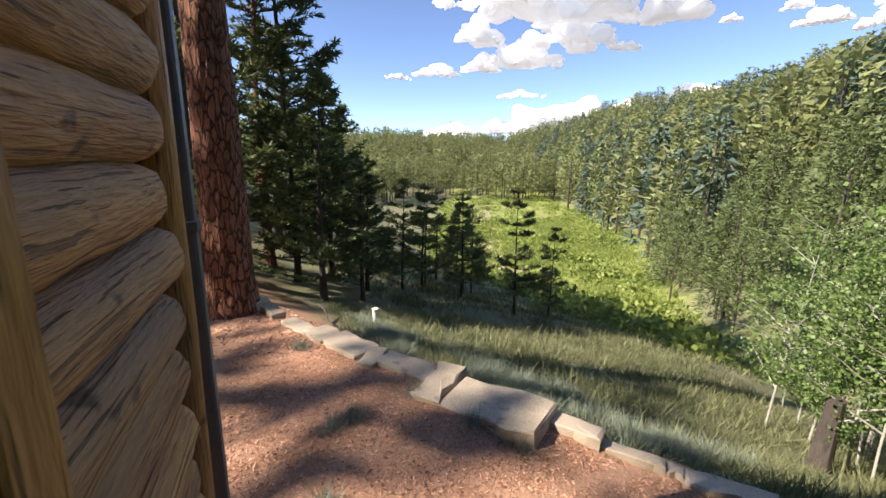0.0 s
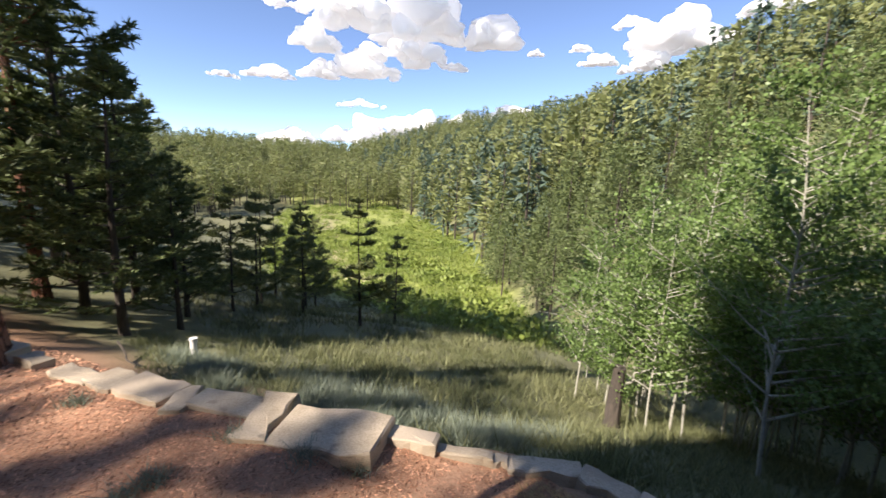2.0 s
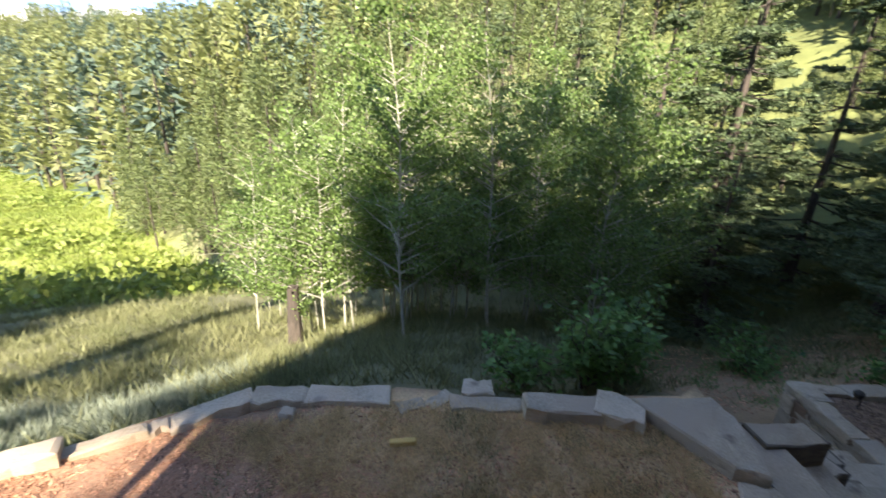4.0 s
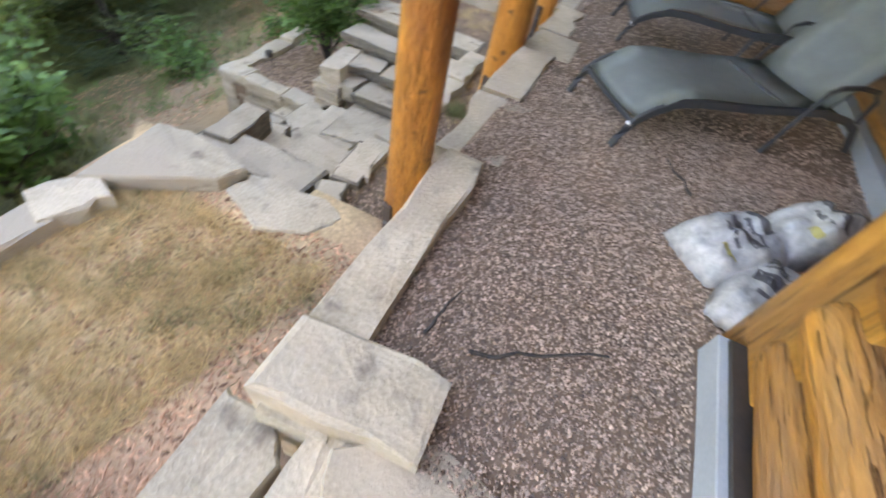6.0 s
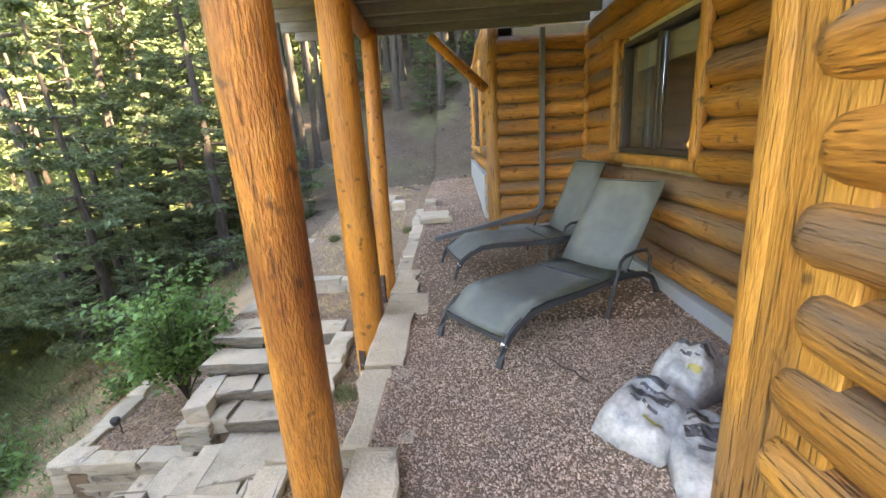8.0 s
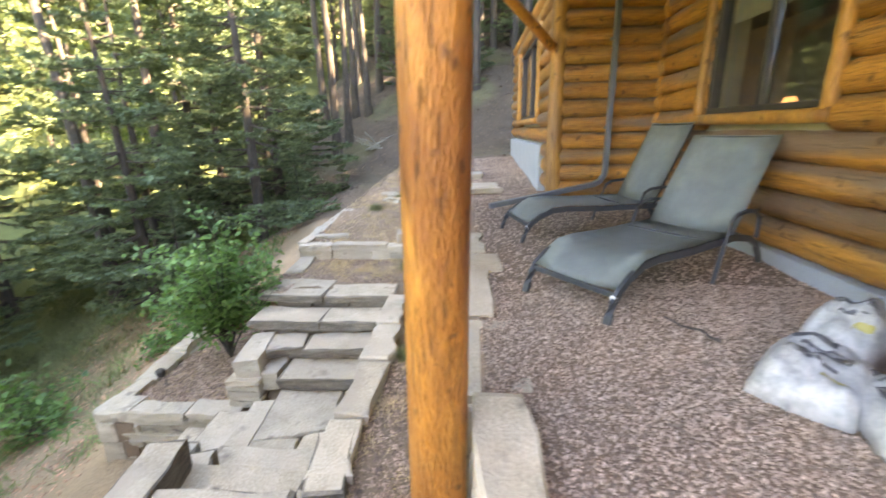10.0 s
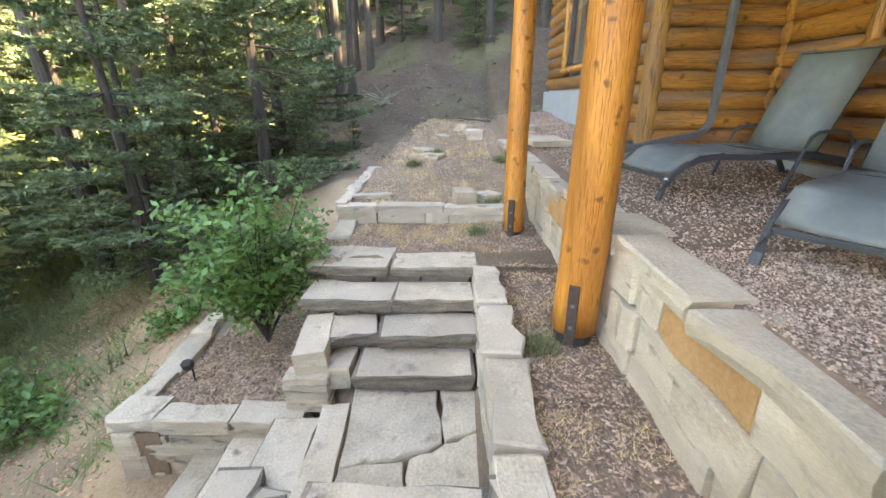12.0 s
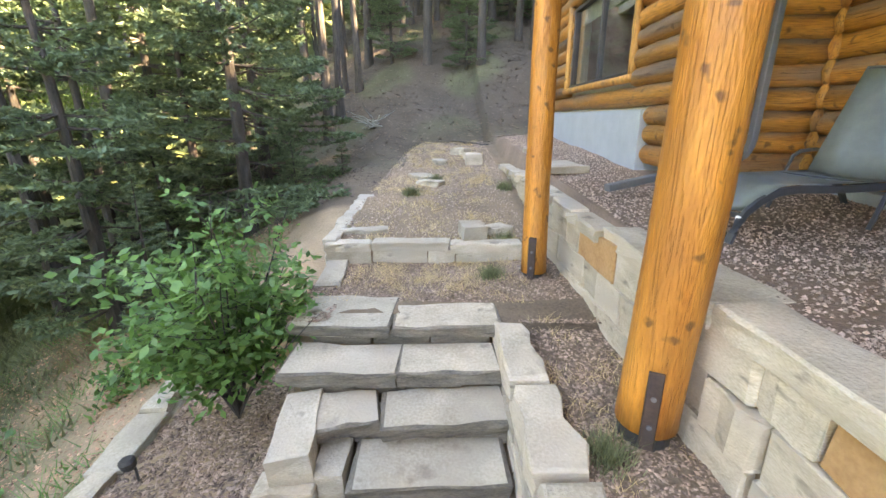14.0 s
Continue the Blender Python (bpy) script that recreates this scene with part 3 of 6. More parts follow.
def cap_row(run, lengths, w, top, thick, seed, out=0.03):
    r = np.random.default_rng(seed)
    s, rows = 0.0, []
    while s < run - 0.05:
        L = min(float(r.uniform(*lengths)), run - s)
        rows.append((s, s + L, out + r.uniform(-0.01, 0.015), w * r.uniform(0.72, 1.18), top + r.uniform(-0.012, 0.012), thick * r.uniform(0.85, 1.2)))
        s += L
    return rows


# the wall under the gravel terrace faces away from the house
wall_of_stones("retaining_wall", (2.36, 1.05), (9.4, 1.28), -0.72, -0.05, 0.3, 11, "dry-laid buff sandstone wall holding up the gravel terrace", 3,
               cap_row(6.9, (0.42, 0.8), 0.31, 0.008, 0.10, 21), rust=(0.8, 2.75))
wall_of_stones("retaining_wall", (0.95, 0.93), (2.36, 0.985), -0.72, -0.08, 0.3, 12, "dry-laid sandstone wall below the terrace rim", 3)
wall_of_stones("retaining_wall", (6.20, 1.45), (6.20, 3.36), -0.64, -0.50, 0.25, 13, "low stone wall edging the upper terrace", 1, cap_row(1.9, (0.5, 0.8), 0.2, -0.42, 0.09, 23))
wall_of_stones("retaining_wall", (3.84, 3.02), (3.84, 4.36), -2.0, -1.36, 0.3, 14, "layered sandstone wall of the planted bed", 8, cap_row(1.34, (0.42, 0.6), 0.22, -1.28, 0.09, 24))
wall_of_stones("retaining_wall", (3.80, 4.32), (6.3, 4.52), -2.1, -1.40, 0.3, 15, "sandstone wall of the planted bed facing the slope", 3, cap_row(2.5, (0.5, 0.8), 0.2, -1.31, 0.09, 25))
wall_of_stones("retaining_wall", (2.5, 1.80), (4.95, 1.86), -1.24, -0.70, 0.25, 16, "stone kerb wall beside the stairs", 5,
               [(1.73, 2.37, 0.02, 0.22, -0.585, 0.14), (1.12, 1.72, 0.02, 0.24, -0.60, 0.14), (0.47, 1.11, 0.02, 0.22, -0.60, 0.13), (0.01, 0.46, 0.03, 0.2, -0.6, 0.13)])
wall_of_stones("retaining_wall", (3.93, 2.86), (3.93, 3.16), -1.3, -1.02, 0.35, 17, "stacked stones under the stair cheek block", 5)
wall_of_stones("retaining_wall", (6.22, 3.36), (9.3, 3.52), -1.3, -0.55, 0.25, 18, "low stone edge of the upper terrace", 2, cap_row(2.6, (0.5, 0.9), 0.2, -0.40, 0.12, 26))

# stairs up to the terrace
stairs = empty("stone_stairs", (4.1, 2.4, -1.15), "weathered sandstone slab steps climbing to the upper terrace", "stairs")
for i, (x, y, z, L, W, T, a) in enumerate([(4.10, 2.28, -0.99, 0.80, 0.34, 0.13, -88), (4.38, 2.20, -0.86, 0.74, 0.32, 0.11, -86), (4.36, 2.76, -0.865, 0.34, 0.32, 0.11, -80),
                                           (4.67, 2.85, -0.73, 0.74, 0.36, 0.11, 88), (4.68, 2.18, -0.735, 0.62, 0.34, 0.12, 92),
                                           (5.08, 2.90, -0.60, 0.70, 0.50, 0.10, 86), (5.02, 2.19, -0.605, 0.74, 0.34, 0.10, 92)]):
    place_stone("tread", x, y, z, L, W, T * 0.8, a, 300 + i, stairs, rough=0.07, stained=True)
for i, (x, y, z, L, h) in enumerate([(4.02, 2.3, -1.1, 0.8, 0.1), (4.28, 2.3, -0.97, 0.9, 0.1), (4.56, 2.6, -0.84, 1.0, 0.1), (4.90, 2.5, -0.70, 1.2, 0.1)]):
    for k in range(3):
        v, f = block(L / 3 - 0.006, 0.2, 0.12, 330 + i * 3 + k)
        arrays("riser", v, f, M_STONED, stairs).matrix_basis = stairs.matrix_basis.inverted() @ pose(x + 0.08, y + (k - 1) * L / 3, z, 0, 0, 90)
for i, (x, y, z, L, W, T, a) in enumerate([(4.24, 3.01, -0.85, 0.54, 0.21, 0.20, 8), (4.14, 2.80, -0.99, 0.32, 0.17, 0.16, 2), (5.85, 3.20, -0.58, 0.66, 0.2, 0.16, 6)]):
    place_stone("cheek_block", x, y, z, L, W, T, a, 360 + i, stairs, rough=0.03)

def flag(pts, z, thick, seed, parent):
    """A flagstone with the given outline, laid tight against its neighbours."""
    v, f = poly_mesh(pts, z, thick, seed)
    arrays("flagstone", v, f, M_STONE, parent).matrix_basis = parent.matrix_basis.inverted()


landing = empty("stone_landing", (3.3, 2.3, -1.15), "flagstone landing and steps at the foot of the stairs", "stairs")
for i, (x, y, z, L, W, T, a) in enumerate([
                                           (2.94, 2.27, -0.98, 0.86, 0.36, 0.3, 88), (2.60, 2.30, -0.79, 0.80, 0.32, 0.45, 87),
                                           (2.29, 2.32, -0.63, 0.94, 0.30, 0.5, -86), (2.73, 2.62, -0.80, 0.28, 0.22, 0.2, 20), (2.50, 2.66, -0.60, 0.46, 0.20, 0.5, 7),
                                           (3.11, 3.16, -1.17, 0.50, 0.24, 0.5, 3), (3.08, 2.93, -1.17, 0.30, 0.2, 0.5, -6), (3.50, 3.03, -1.27, 0.72, 0.32, 0.3, 2), (3.52, 3.34, -1.43, 0.68, 0.32, 0.3, 1),
                                           (3.54, 3.64, -1.59, 0.66, 0.32, 0.3, 3), (2.64, 1.74, -0.60, 0.46, 0.2, 0.14, 8), (2.24, 1.69, -0.58, 0.25, 0.18, 0.14, 20), (2.50, 1.99, -0.79, 0.4, 0.3, 0.2, 60)]):
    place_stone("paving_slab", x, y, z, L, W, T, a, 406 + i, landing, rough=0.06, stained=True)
flag([(3.97, 2.68), (3.97, 2.12), (3.52, 2.075), (3.385, 2.335), (3.325, 2.62)], -1.120, 0.10, 41, landing)
flag([(3.97, 2.105), (3.97, 1.865), (3.61, 1.87), (3.525, 2.055)], -1.122, 0.10, 42, landing)
flag([(3.59, 1.87), (3.505, 2.055), (3.39, 2.25), (3.08, 2.22), (3.08, 1.85)], -1.118, 0.10, 43, landing)
flag([(3.315, 2.615), (3.375, 2.275), (3.08, 2.235), (3.07, 2.61)], -1.121, 0.10, 44, landing)
flag([(3.86, 2.87), (3.88, 2.69), (3.15, 2.625), (3.10, 2.83)], -1.165, 0.14, 45, landing)
# loose stones on the upper terrace
for i, (x, y, L, W, T, a) in enumerate([(6.42, 1.93, 0.30, 0.22, 0.22, 10), (6.58, 1.66, 0.22, 0.26, 0.1, 40), (8.6, 2.55, 0.5, 0.22, 0.08, 30), (8.2, 2.40, 0.32, 0.2, 0.08, 60), (9.6, 2.3, 0.4, 0.2, 0.08, 10),
                                        (9.6, 1.75, 0.4, 0.25, 0.2, 10), (10.2, 1.9, 0.3, 0.2, 0.16, 50), (9.9, 3.0, 0.5, 0.25, 0.12, 12), (7.4, 0.85, 0.7, 0.45, 0.08, 5), (8.3, 0.95, 0.4, 0.2, 0.1, 0), (-0.93, 2.47, 0.1, 0.08, 0.07, 0), (6.62, 3.06, 0.5, 0.1, 0.06, -80)]):
    z = float(ground_z(x, y)) + T * 0.75
    tagged(place_stone("loose_stone", x, y, z, L, W, T, a, 500 + i, rough=0.14), "loose pale sandstone lying on the ground", "stone", "loose stones")

# ---- house ----
def log_mesh(length, r0, seed, taper=0.93, round_a=True, round_b=True, sides=18, knots=0.05):
    """A peeled log along +x, uneven, with rounded ends."""
    r = np.random.default_rng(seed)
    n = max(8, int(length / 0.11))
    xs = np.linspace(0, length, n)
    pts = np.c_[xs, 0.008 * np.sin(xs * 1.7 + r.uniform(0, 6)), 0.006 * np.sin(xs * 2.3 + r.uniform(0, 6))]
    rad = np.linspace(r0, r0 * taper, n) * (1 + 0.025 * r.normal(size=n))
    cap_a = [(-0.0, 0.55), (0.02, 0.84), (0.06, 0.97)] if round_a else []
    cap_b = [(0.06, 0.97), (0.02, 0.84), (0.0, 0.55)] if round_b else []
    P2 = [np.array([c[0], *pts[0][1:]]) for c in cap_a] + list(pts[1:-1]) + [np.array([length - c[0], *pts[-1][1:]]) for c in cap_b]
    R2 = [rad[0] * c[1] for c in cap_a] + list(rad[1:-1]) + [rad[-1] * c[1] for c in cap_b]
    if not round_a:
        P2, R2 = [pts[0]] + P2, [rad[0]] + R2
    if not round_b:
        P2, R2 = P2 + [pts[-1]], R2 + [rad[-1]]
    return tube(P2, R2, sides, knots * 0.45, True, seed)


def log_wall(name, a, b, z0, z1, pitch, label, material, openings=(), thick=0.24, seed=1, ends=(True, True), face=0.12, core=None, fill=(0.51, 0.56)):
    """Chinked core with one log per course along a-b (the outside lies to the left of a-b); openings: (from, to, low, high)."""
    a, b = np.array(a, float), np.array(b, float)
    run = float(np.linalg.norm(b - a))
    turn = math.degrees(math.atan2(b[1] - a[1], b[0] - a[0]))
    bm = bmesh.new()
    xs = sorted({0.0, run, *[o[0] for o in openings], *[o[1] for o in openings]})
    for s0, s1 in zip(xs, xs[1:]):
        low = z0
        for hole in sorted((o for o in openings if o[0] <= s0 and s1 <= o[1]), key=lambda o: o[2]):
            if hole[2] - low > 0.01:
                add_box(bm, (s0, -thick, low), (s1, 0, hole[2]))
            low = hole[3]
        add_box(bm, (s0, -thick, low), (s1, 0, z1))
    wall = part(name, bm, core or M_CHINK)
    wall.matrix_basis = pose(a[0], a[1], 0, 0, 0, turn)
    tagged(wall, label, "wall", kind="structure")
    r = np.random.default_rng(seed)
    n = int(round((z1 - z0) / pitch))
    for c in range(n):
        z = z0 + pitch * (c + 0.5)
        spans = [(0.0 + (r.uniform(0, 0.07) if ends[0] else 0), run - (r.uniform(0, 0.07) if ends[1] else 0))]
        for o in openings:
            if o[2] - pitch * 0.45 < z < o[3] + pitch * 0.45:
                spans = [q for s0, s1 in spans for q in ((s0, min(s1, o[0])), (max(s0, o[1]), s1)) if q[1] - q[0] > 0.03]
        for s0, s1 in spans:
            rad = pitch * r.uniform(*fill)
            v, f = log_mesh(s1 - s0, rad, int(r.integers(1e6)), r.uniform(0.92, 1.0), True, True)
            ob = arrays("log", v, f, material, wall, smooth=True)
            ob.matrix_basis = pose(s0, face - rad, z)
    return wall


def window(name, cx, y, z0, w, h, label, trim=True):
    """A dark-framed two-light sliding window in a wall that faces +y, with peeled-log trims."""
    win = empty(name, (cx, y, z0), label, "window", kind="structure")
    fr = 0.05
    bm = bmesh.new()
    for p0, p1 in (((-w / 2, -0.10, 0), (w / 2, 0.0, fr)), ((-w / 2, -0.10, h - fr), (w / 2, 0.0, h)), ((-w / 2, -0.10, fr), (-w / 2 + fr, 0, h - fr)), ((w / 2 - fr, -0.10, fr), (w / 2, 0, h - fr)), ((-0.03, -0.09, fr), (0.03, -0.01, h - fr))):
        add_box(bm, p0, p1, 0.006)
    part("window_frame", bm, M_DARK, win)
    for s in (-1, 1):
        g = part("pane", box((s * w / 4 - w / 4 + 0.04, -0.056, fr), (s * w / 4 + w / 4 - 0.04, -0.050, h - fr)), M_GLASS, win)
        g.visible_shadow = False
    part("blind", box((-w / 2 + 0.06, -0.13, h - 0.28), (w / 2 - 0.06, -0.12, h - 0.06)), M_CHINK, win)
    if trim:
        for s in (-1, 1):
            v, f = tube([(s * (w / 2 + 0.055), 0.04, q) for q in np.linspace(-0.04, h + 0.05, 14)], 0.048, 14, 0.035, True, 5 + s)
            arrays("trim_post", v, f, M_TRIM, win, smooth=True)
        v, f = tube([(q, 0.05, -0.05) for q in np.linspace(-w / 2 - 0.1, w / 2 + 0.1, 14)], 0.05, 14, 0.035, True, 8)
        arrays("window_sill", v, f, M_TRIM, win, smooth=True)
    return win


LB, LD = -1.33, -0.07          # chinking planes of the recessed wall and of the far wing
log_wall("wall_near_wing", (0.62, -0.44), (1.80, -0.44), 0.12, 2.66, 0.215, "honey-stained log wall with pale chinking", M_LOG, seed=3, face=0.13, fill=(0.46, 0.50))
log_wall("wall_west", (-1.42, -0.57), (-0.30, -0.57), -0.72, 2.70, 0.18, "weathered peeled log wall with pale chinking", M_LOGW, seed=4, core=M_TRIM)
part("foundation", box((0.55, -0.70, -0.3), (1.86, -0.285, 0.105), 0.004), M_FND)
tagged(bpy.data.objects["foundation"], "blue-grey painted foundation strip under the logs", "foundation", kind="structure")
part("sill_plate", box((0.55, -0.44, 0.107), (1.84, -0.315, 0.125), 0.003), M_DARK)
tagged(bpy.data.objects["sill_plate"], "dark timber sill under the bottom log", "sill", kind="structure")
tagged(part("corner_board", box((1.60, -0.445, 0.127), (1.93, -0.365, 2.655), 0.006), M_TRIM), "scribed pale timber board behind the log ends", "trim", kind="structure")
# glazed door of the near wing
doorw = empty("door_1", (0.10, -0.52, -0.05), "dark-framed glazed door with honey log trim", "door", kind="structure")
part("door_frame", box((-0.355, -0.10, 0), (0.45, 0.10, 2.1), 0.006), M_DARK, doorw)
part("trim_board", box((-0.445, -0.10, 0.0), (-0.36, 0.19, 2.25), 0.01), M_TRIM, doorw)
part("trim_board", box((0.46, -0.06, 0.0), (0.56, 0.14, 2.25), 0.01), M_TRIM, doorw)
part("lintel", box((-0.55, -0.10, 2.252), (0.56, 0.14, 2.72), 0.01), M_TRIM, doorw)
log_wall("wall_recess", (2.0, LB), (6.50, LB), 0.12, 2.66, 0.212, "honey-stained log wall behind the gravel terrace", M_LOG, [(1.88, 3.36, 1.12, 2.18)], seed=5)
window("window_1", 4.62, LB + 0.06, 1.12, 1.48, 1.06, "dark bronze sliding window with log trim in the recessed wall")
part("foundation_recess", box((2.0, LB - 0.2, -0.3), (6.5, LB + 0.135, 0.115), 0.004), M_FND)
tagged(bpy.data.objects["foundation_recess"], "blue-grey painted foundation strip", "foundation", kind="structure")
log_wall("wall_return", (6.52, LB), (6.52, LD), 0.16, 2.66, 0.2, "honey-stained log return wall with a downspout", M_LOG, seed=6, ends=(False, False))
part("foundation_return", box((6.40, LB, -0.2), (6.7, LD, 0.155), 0.004), M_FND)
tagged(bpy.data.objects["foundation_return"], "grey painted foundation strip under the return wall", "foundation", kind="structure")
log_wall("wall_far_wing", (6.52, LD), (12.0, LD), 0.22, 2.90, 0.205, "honey-stained log wall of the far wing", M_LOG, [(1.10, 3.72, 1.19, 2.43), (0.63, 5.48, 0.22, 0.78)], seed=7)
part("foundation_far_wing", box((7.15, LD - 0.2, -0.2), (12.0, LD + 0.125, 0.79), 0.004), M_FND)
tagged(bpy.data.objects["foundation_far_wing"], "grey painted high foundation of the far wing", "foundation", kind="structure")
window("window_2", 8.93, LD + 0.06, 1.19, 2.62, 1.24, "wide dark-framed window with log trim in the far wing")
wallr = part("wall_near_return", box((1.78, LB, -0.3), (1.92, -0.46, 2.66)), M_LOG)
tagged(wallr, "side of the near wing", "wall", kind="structure")
wallw = part("wall_west_side", box((-1.46, -6, -0.9), (-1.40, -0.58, 2.7)), M_LOG)
tagged(wallw, "side wall of the near wing", "wall", kind="structure")
wallb = part("wall_back", box((-1.46, -6.2, -0.9), (12, -6.0, 6.2)), M_LOG)
tagged(wallb, "back wall of the house", "wall", kind="structure")
walle = part("wall_east", box((11.9, -6.0, -0.5), (12.0, -0.32, 2.84)), M_LOG)
tagged(walle, "end wall of the far wing", "wall", kind="structure")
floorr = part("floor", box((-1.4, -6.0, -0.2), (11.9, -1.58, -0.15)), M_DECK)
tagged(floorr, "dark boarded floor inside the house", "floor", kind="structure")
inner = part("wall_inner", box((-1.4, -4.0, -0.15), (11.9, -3.9, 2.6)), M_ROOM)
tagged(inner, "plain plastered wall inside the rooms", "wall", kind="structure")
# Upper storey and roof are out of view, added to cast the house's shade
upper = part("wall_upper", box((-1.46, -1.75, 2.86), (12, -1.60, 6.2)), M_LOG)
tagged(upper, "unseen upper storey wall added to shade the lawn", "wall", kind="structure")
slab = part("ceiling_rooms", box((-1.44, -5.98, 2.70), (11.95, -1.35, 2.84)), M_DECK)
tagged(slab, "floor structure between the storeys", "ceiling", kind="structure")
roof = bmesh.new()
for s in (-1, 1):
    q = [roof.verts.new(p) for p in ((-2.2, -3.8, 8.4), (12.8, -3.8, 8.4), (12.8, -3.8 + s * 2.7, 6.0), (-2.2, -3.8 + s * 2.7, 6.0))]
    roof.faces.new(q)
bmesh.ops.solidify(roof, geom=roof.faces[:], thickness=0.12)
tagged(part("roof", roof, M_METAL), "unseen pitched roof added to shade the lawn", "roof", kind="structure")


def round_post(name, x, y, z0, z1, r0, r1, label, lean=(0, 0), seed=1, material=None):
    n = 16
    zs = np.linspace(z0, z1, n)
    t = (zs - z0) / (z1 - z0)
    pts = np.c_[x + lean[0] * t + 0.006 * np.sin(zs * 2.1 + seed), y + lean[1] * t + 0.006 * np.sin(zs * 1.6 + seed * 2), zs]
    v, f = tube(pts, r0 + (r1 - r0) * t, 20, 0.014, True, seed)
    return v, f


def deck_post(x, y, z0, z1, r0, r1, seed, lean=(0, 0), material=None):
    post = empty("deck_post", (x, y, z0), "honey-varnished peeled log post on a steel foot", "post", "deck posts")
    v, f = round_post("shaft", 0, 0, 0.05, z1 - z0, r0, r1, "", lean, seed)
    arrays("shaft", v, f, material or M_POST, post, smooth=True)
    for s in (-1, 1):
        strap = part("steel_strap", box((s * r0 * 0.97 - 0.02, -0.03, 0.0), (s * r0 * 0.97 + 0.02, 0.03, 0.38), 0.004), M_RUST, post)
        strap.matrix_basis = pose(0, 0, 0, 0, 0, -22)
        for q in (0.12, 0.26):
            v, f = tube([(s * (r0 * 0.94 + 0.015), 0, q), (s * (r0 * 0.94 + 0.030), 0, q)], 0.012, 6)
            arrays("bolt", v, f, M_METAL, strap)
    v, f = tube([(0, 0, -0.10), (0, 0, 0.055)], r0 * 0.85, 16)
    arrays("steel_foot", v, f, M_DARK, post)
    return post


deck_post(2.158, 1.13, -0.62, 2.62, 0.106, 0.092, 1, (-0.155, -0.058), M_POSTR)
deck_post(3.95, 1.28, -0.66, 2.62, 0.135, 0.115, 2, (-0.115, -0.03))
deck_post(5.78, 1.43, -0.62, 2.62, 0.105, 0.095, 3, (0.17, -0.03))
for x, y, z0, r, nm in ((1.93, -0.47, 0.0, 0.115, "corner of the near wing"), (6.50, -0.04, 0.1, 0.10, "corner of the far wing"), (-1.47, -0.52, -0.7, 0.06, "west corner")):
    v, f = round_post("corner_post", x, y, z0, 2.66, r, r * 0.95, "", (0, 0), 9)
    tagged(arrays("corner_post", v, f, M_TRIM, smooth=True), "peeled log corner post at the " + nm, "post")
for s, (x, y) in enumerate(((6.38, LB + 0.10),)):
    for k in range(12):
        v, f = tube([(x, y, 0.16 + k * 0.205), (x, y, 0.16 + k * 0.205 + 0.10), (x, y, 0.36 + k * 0.205)], [0.025, 0.06, 0.025], 8, 0.03, True, k)
        arrays("corner_bead", v, f, M_TRIM, bpy.data.objects["wall_return"], smooth=True).matrix_basis = bpy.data.objects["wall_return"].matrix_basis.inverted()

deck = empty("deck", (4.2, 0.4, 2.62), "grey timber deck overhead carried by log posts", "deck")
for k in range(11):
    x = 2.0 + k * 0.425
    part("joist", box((x - 4.2, -1.6, 0.0), (x - 4.2 + 0.04, 1.95, 0.2), 0.004), M_DECK, deck)
for k in range(25):
    y = -1.6 + k * 0.142
    part("deck_board", box((-2.3, y, 0.203), (2.15, y + 0.136, 0.235), 0.003), M_DECK, deck)
v, f = tube([(q, 1.0 + 0.03 * q, -0.02) for q in np.linspace(-2.2, 1.9, 12)], 0.09, 12, 0.02, True, 4)
arrays("beam", v, f, M_POST, deck, smooth=True)
v, f = tube([(6.42, 0.05, 1.95), (6.3, 0.35, 2.22), (6.2, 0.72, 2.56)], 0.06, 10, 0.02, True, 4)
tagged(arrays("deck_brace", v, f, M_POST, smooth=True), "diagonal peeled log brace under the deck", "brace")


def pipe_path(pts, w, d):
    """A flat-sided downspout along pts."""
    bm = bmesh.new()
    rings = []
    P2 = [Vector(p) for p in pts]
    for i, p in enumerate(P2):
        t = (P2[min(i + 1, len(P2) - 1)] - P2[max(i - 1, 0)]).normalized()
        side = t.cross(Vector((0, 0, 1)) if abs(t.z) < 0.9 else Vector((0, 1, 0))).normalized()
        up = side.cross(t)
        ring = []
        for a, b in ((-1, -0.8), (-0.8, -1), (0.8, -1), (1, -0.8), (1, 0.8), (0.8, 1), (-0.8, 1), (-1, 0.8)):
            ring.append(bm.verts.new(p + side * a * w / 2 + up * b * d / 2))
        rings.append(ring)
    for r0, r1 in zip(rings, rings[1:]):
        for k in range(8):
            bm.faces.new((r0[k], r0[(k + 1) % 8], r1[(k + 1) % 8], r1[k]))
    bm.faces.new(rings[0][::-1])
    bm.faces.new(rings[-1])
    bmesh.ops.recalc_face_normals(bm, faces=bm.faces[:])
    return bm


spout = empty("downspout", (6.36, -0.66, 0.1), "dark grey metal downspout with a long ground extension", "downspout")
for nm, pts in (("pipe", [(0, 0.0, 2.5), (0, 0, 1.2), (0, 0, 0.40)]), ("elbow", [(0, 0, 0.42), (0, 0.01, 0.34), (-0.02, 0.06, 0.27), (-0.04, 0.14, 0.23)]), ("extension", [(-0.04, 0.13, 0.23), (-0.2, 0.70, 0.14), (-0.42, 1.46, 0.03)])):
    part(nm, pipe_path(pts, 0.075, 0.06), M_METAL, spout)
for z in (0.9, 1.9):
    part("strap", box((0.03, -0.05, z), (0.07, 0.05, z + 0.03), 0.003), M_METAL, spout)
spw = empty("downspout", (-1.72, -0.50, -0.7), "dark grey corrugated metal downspout at the house corner", "downspout")
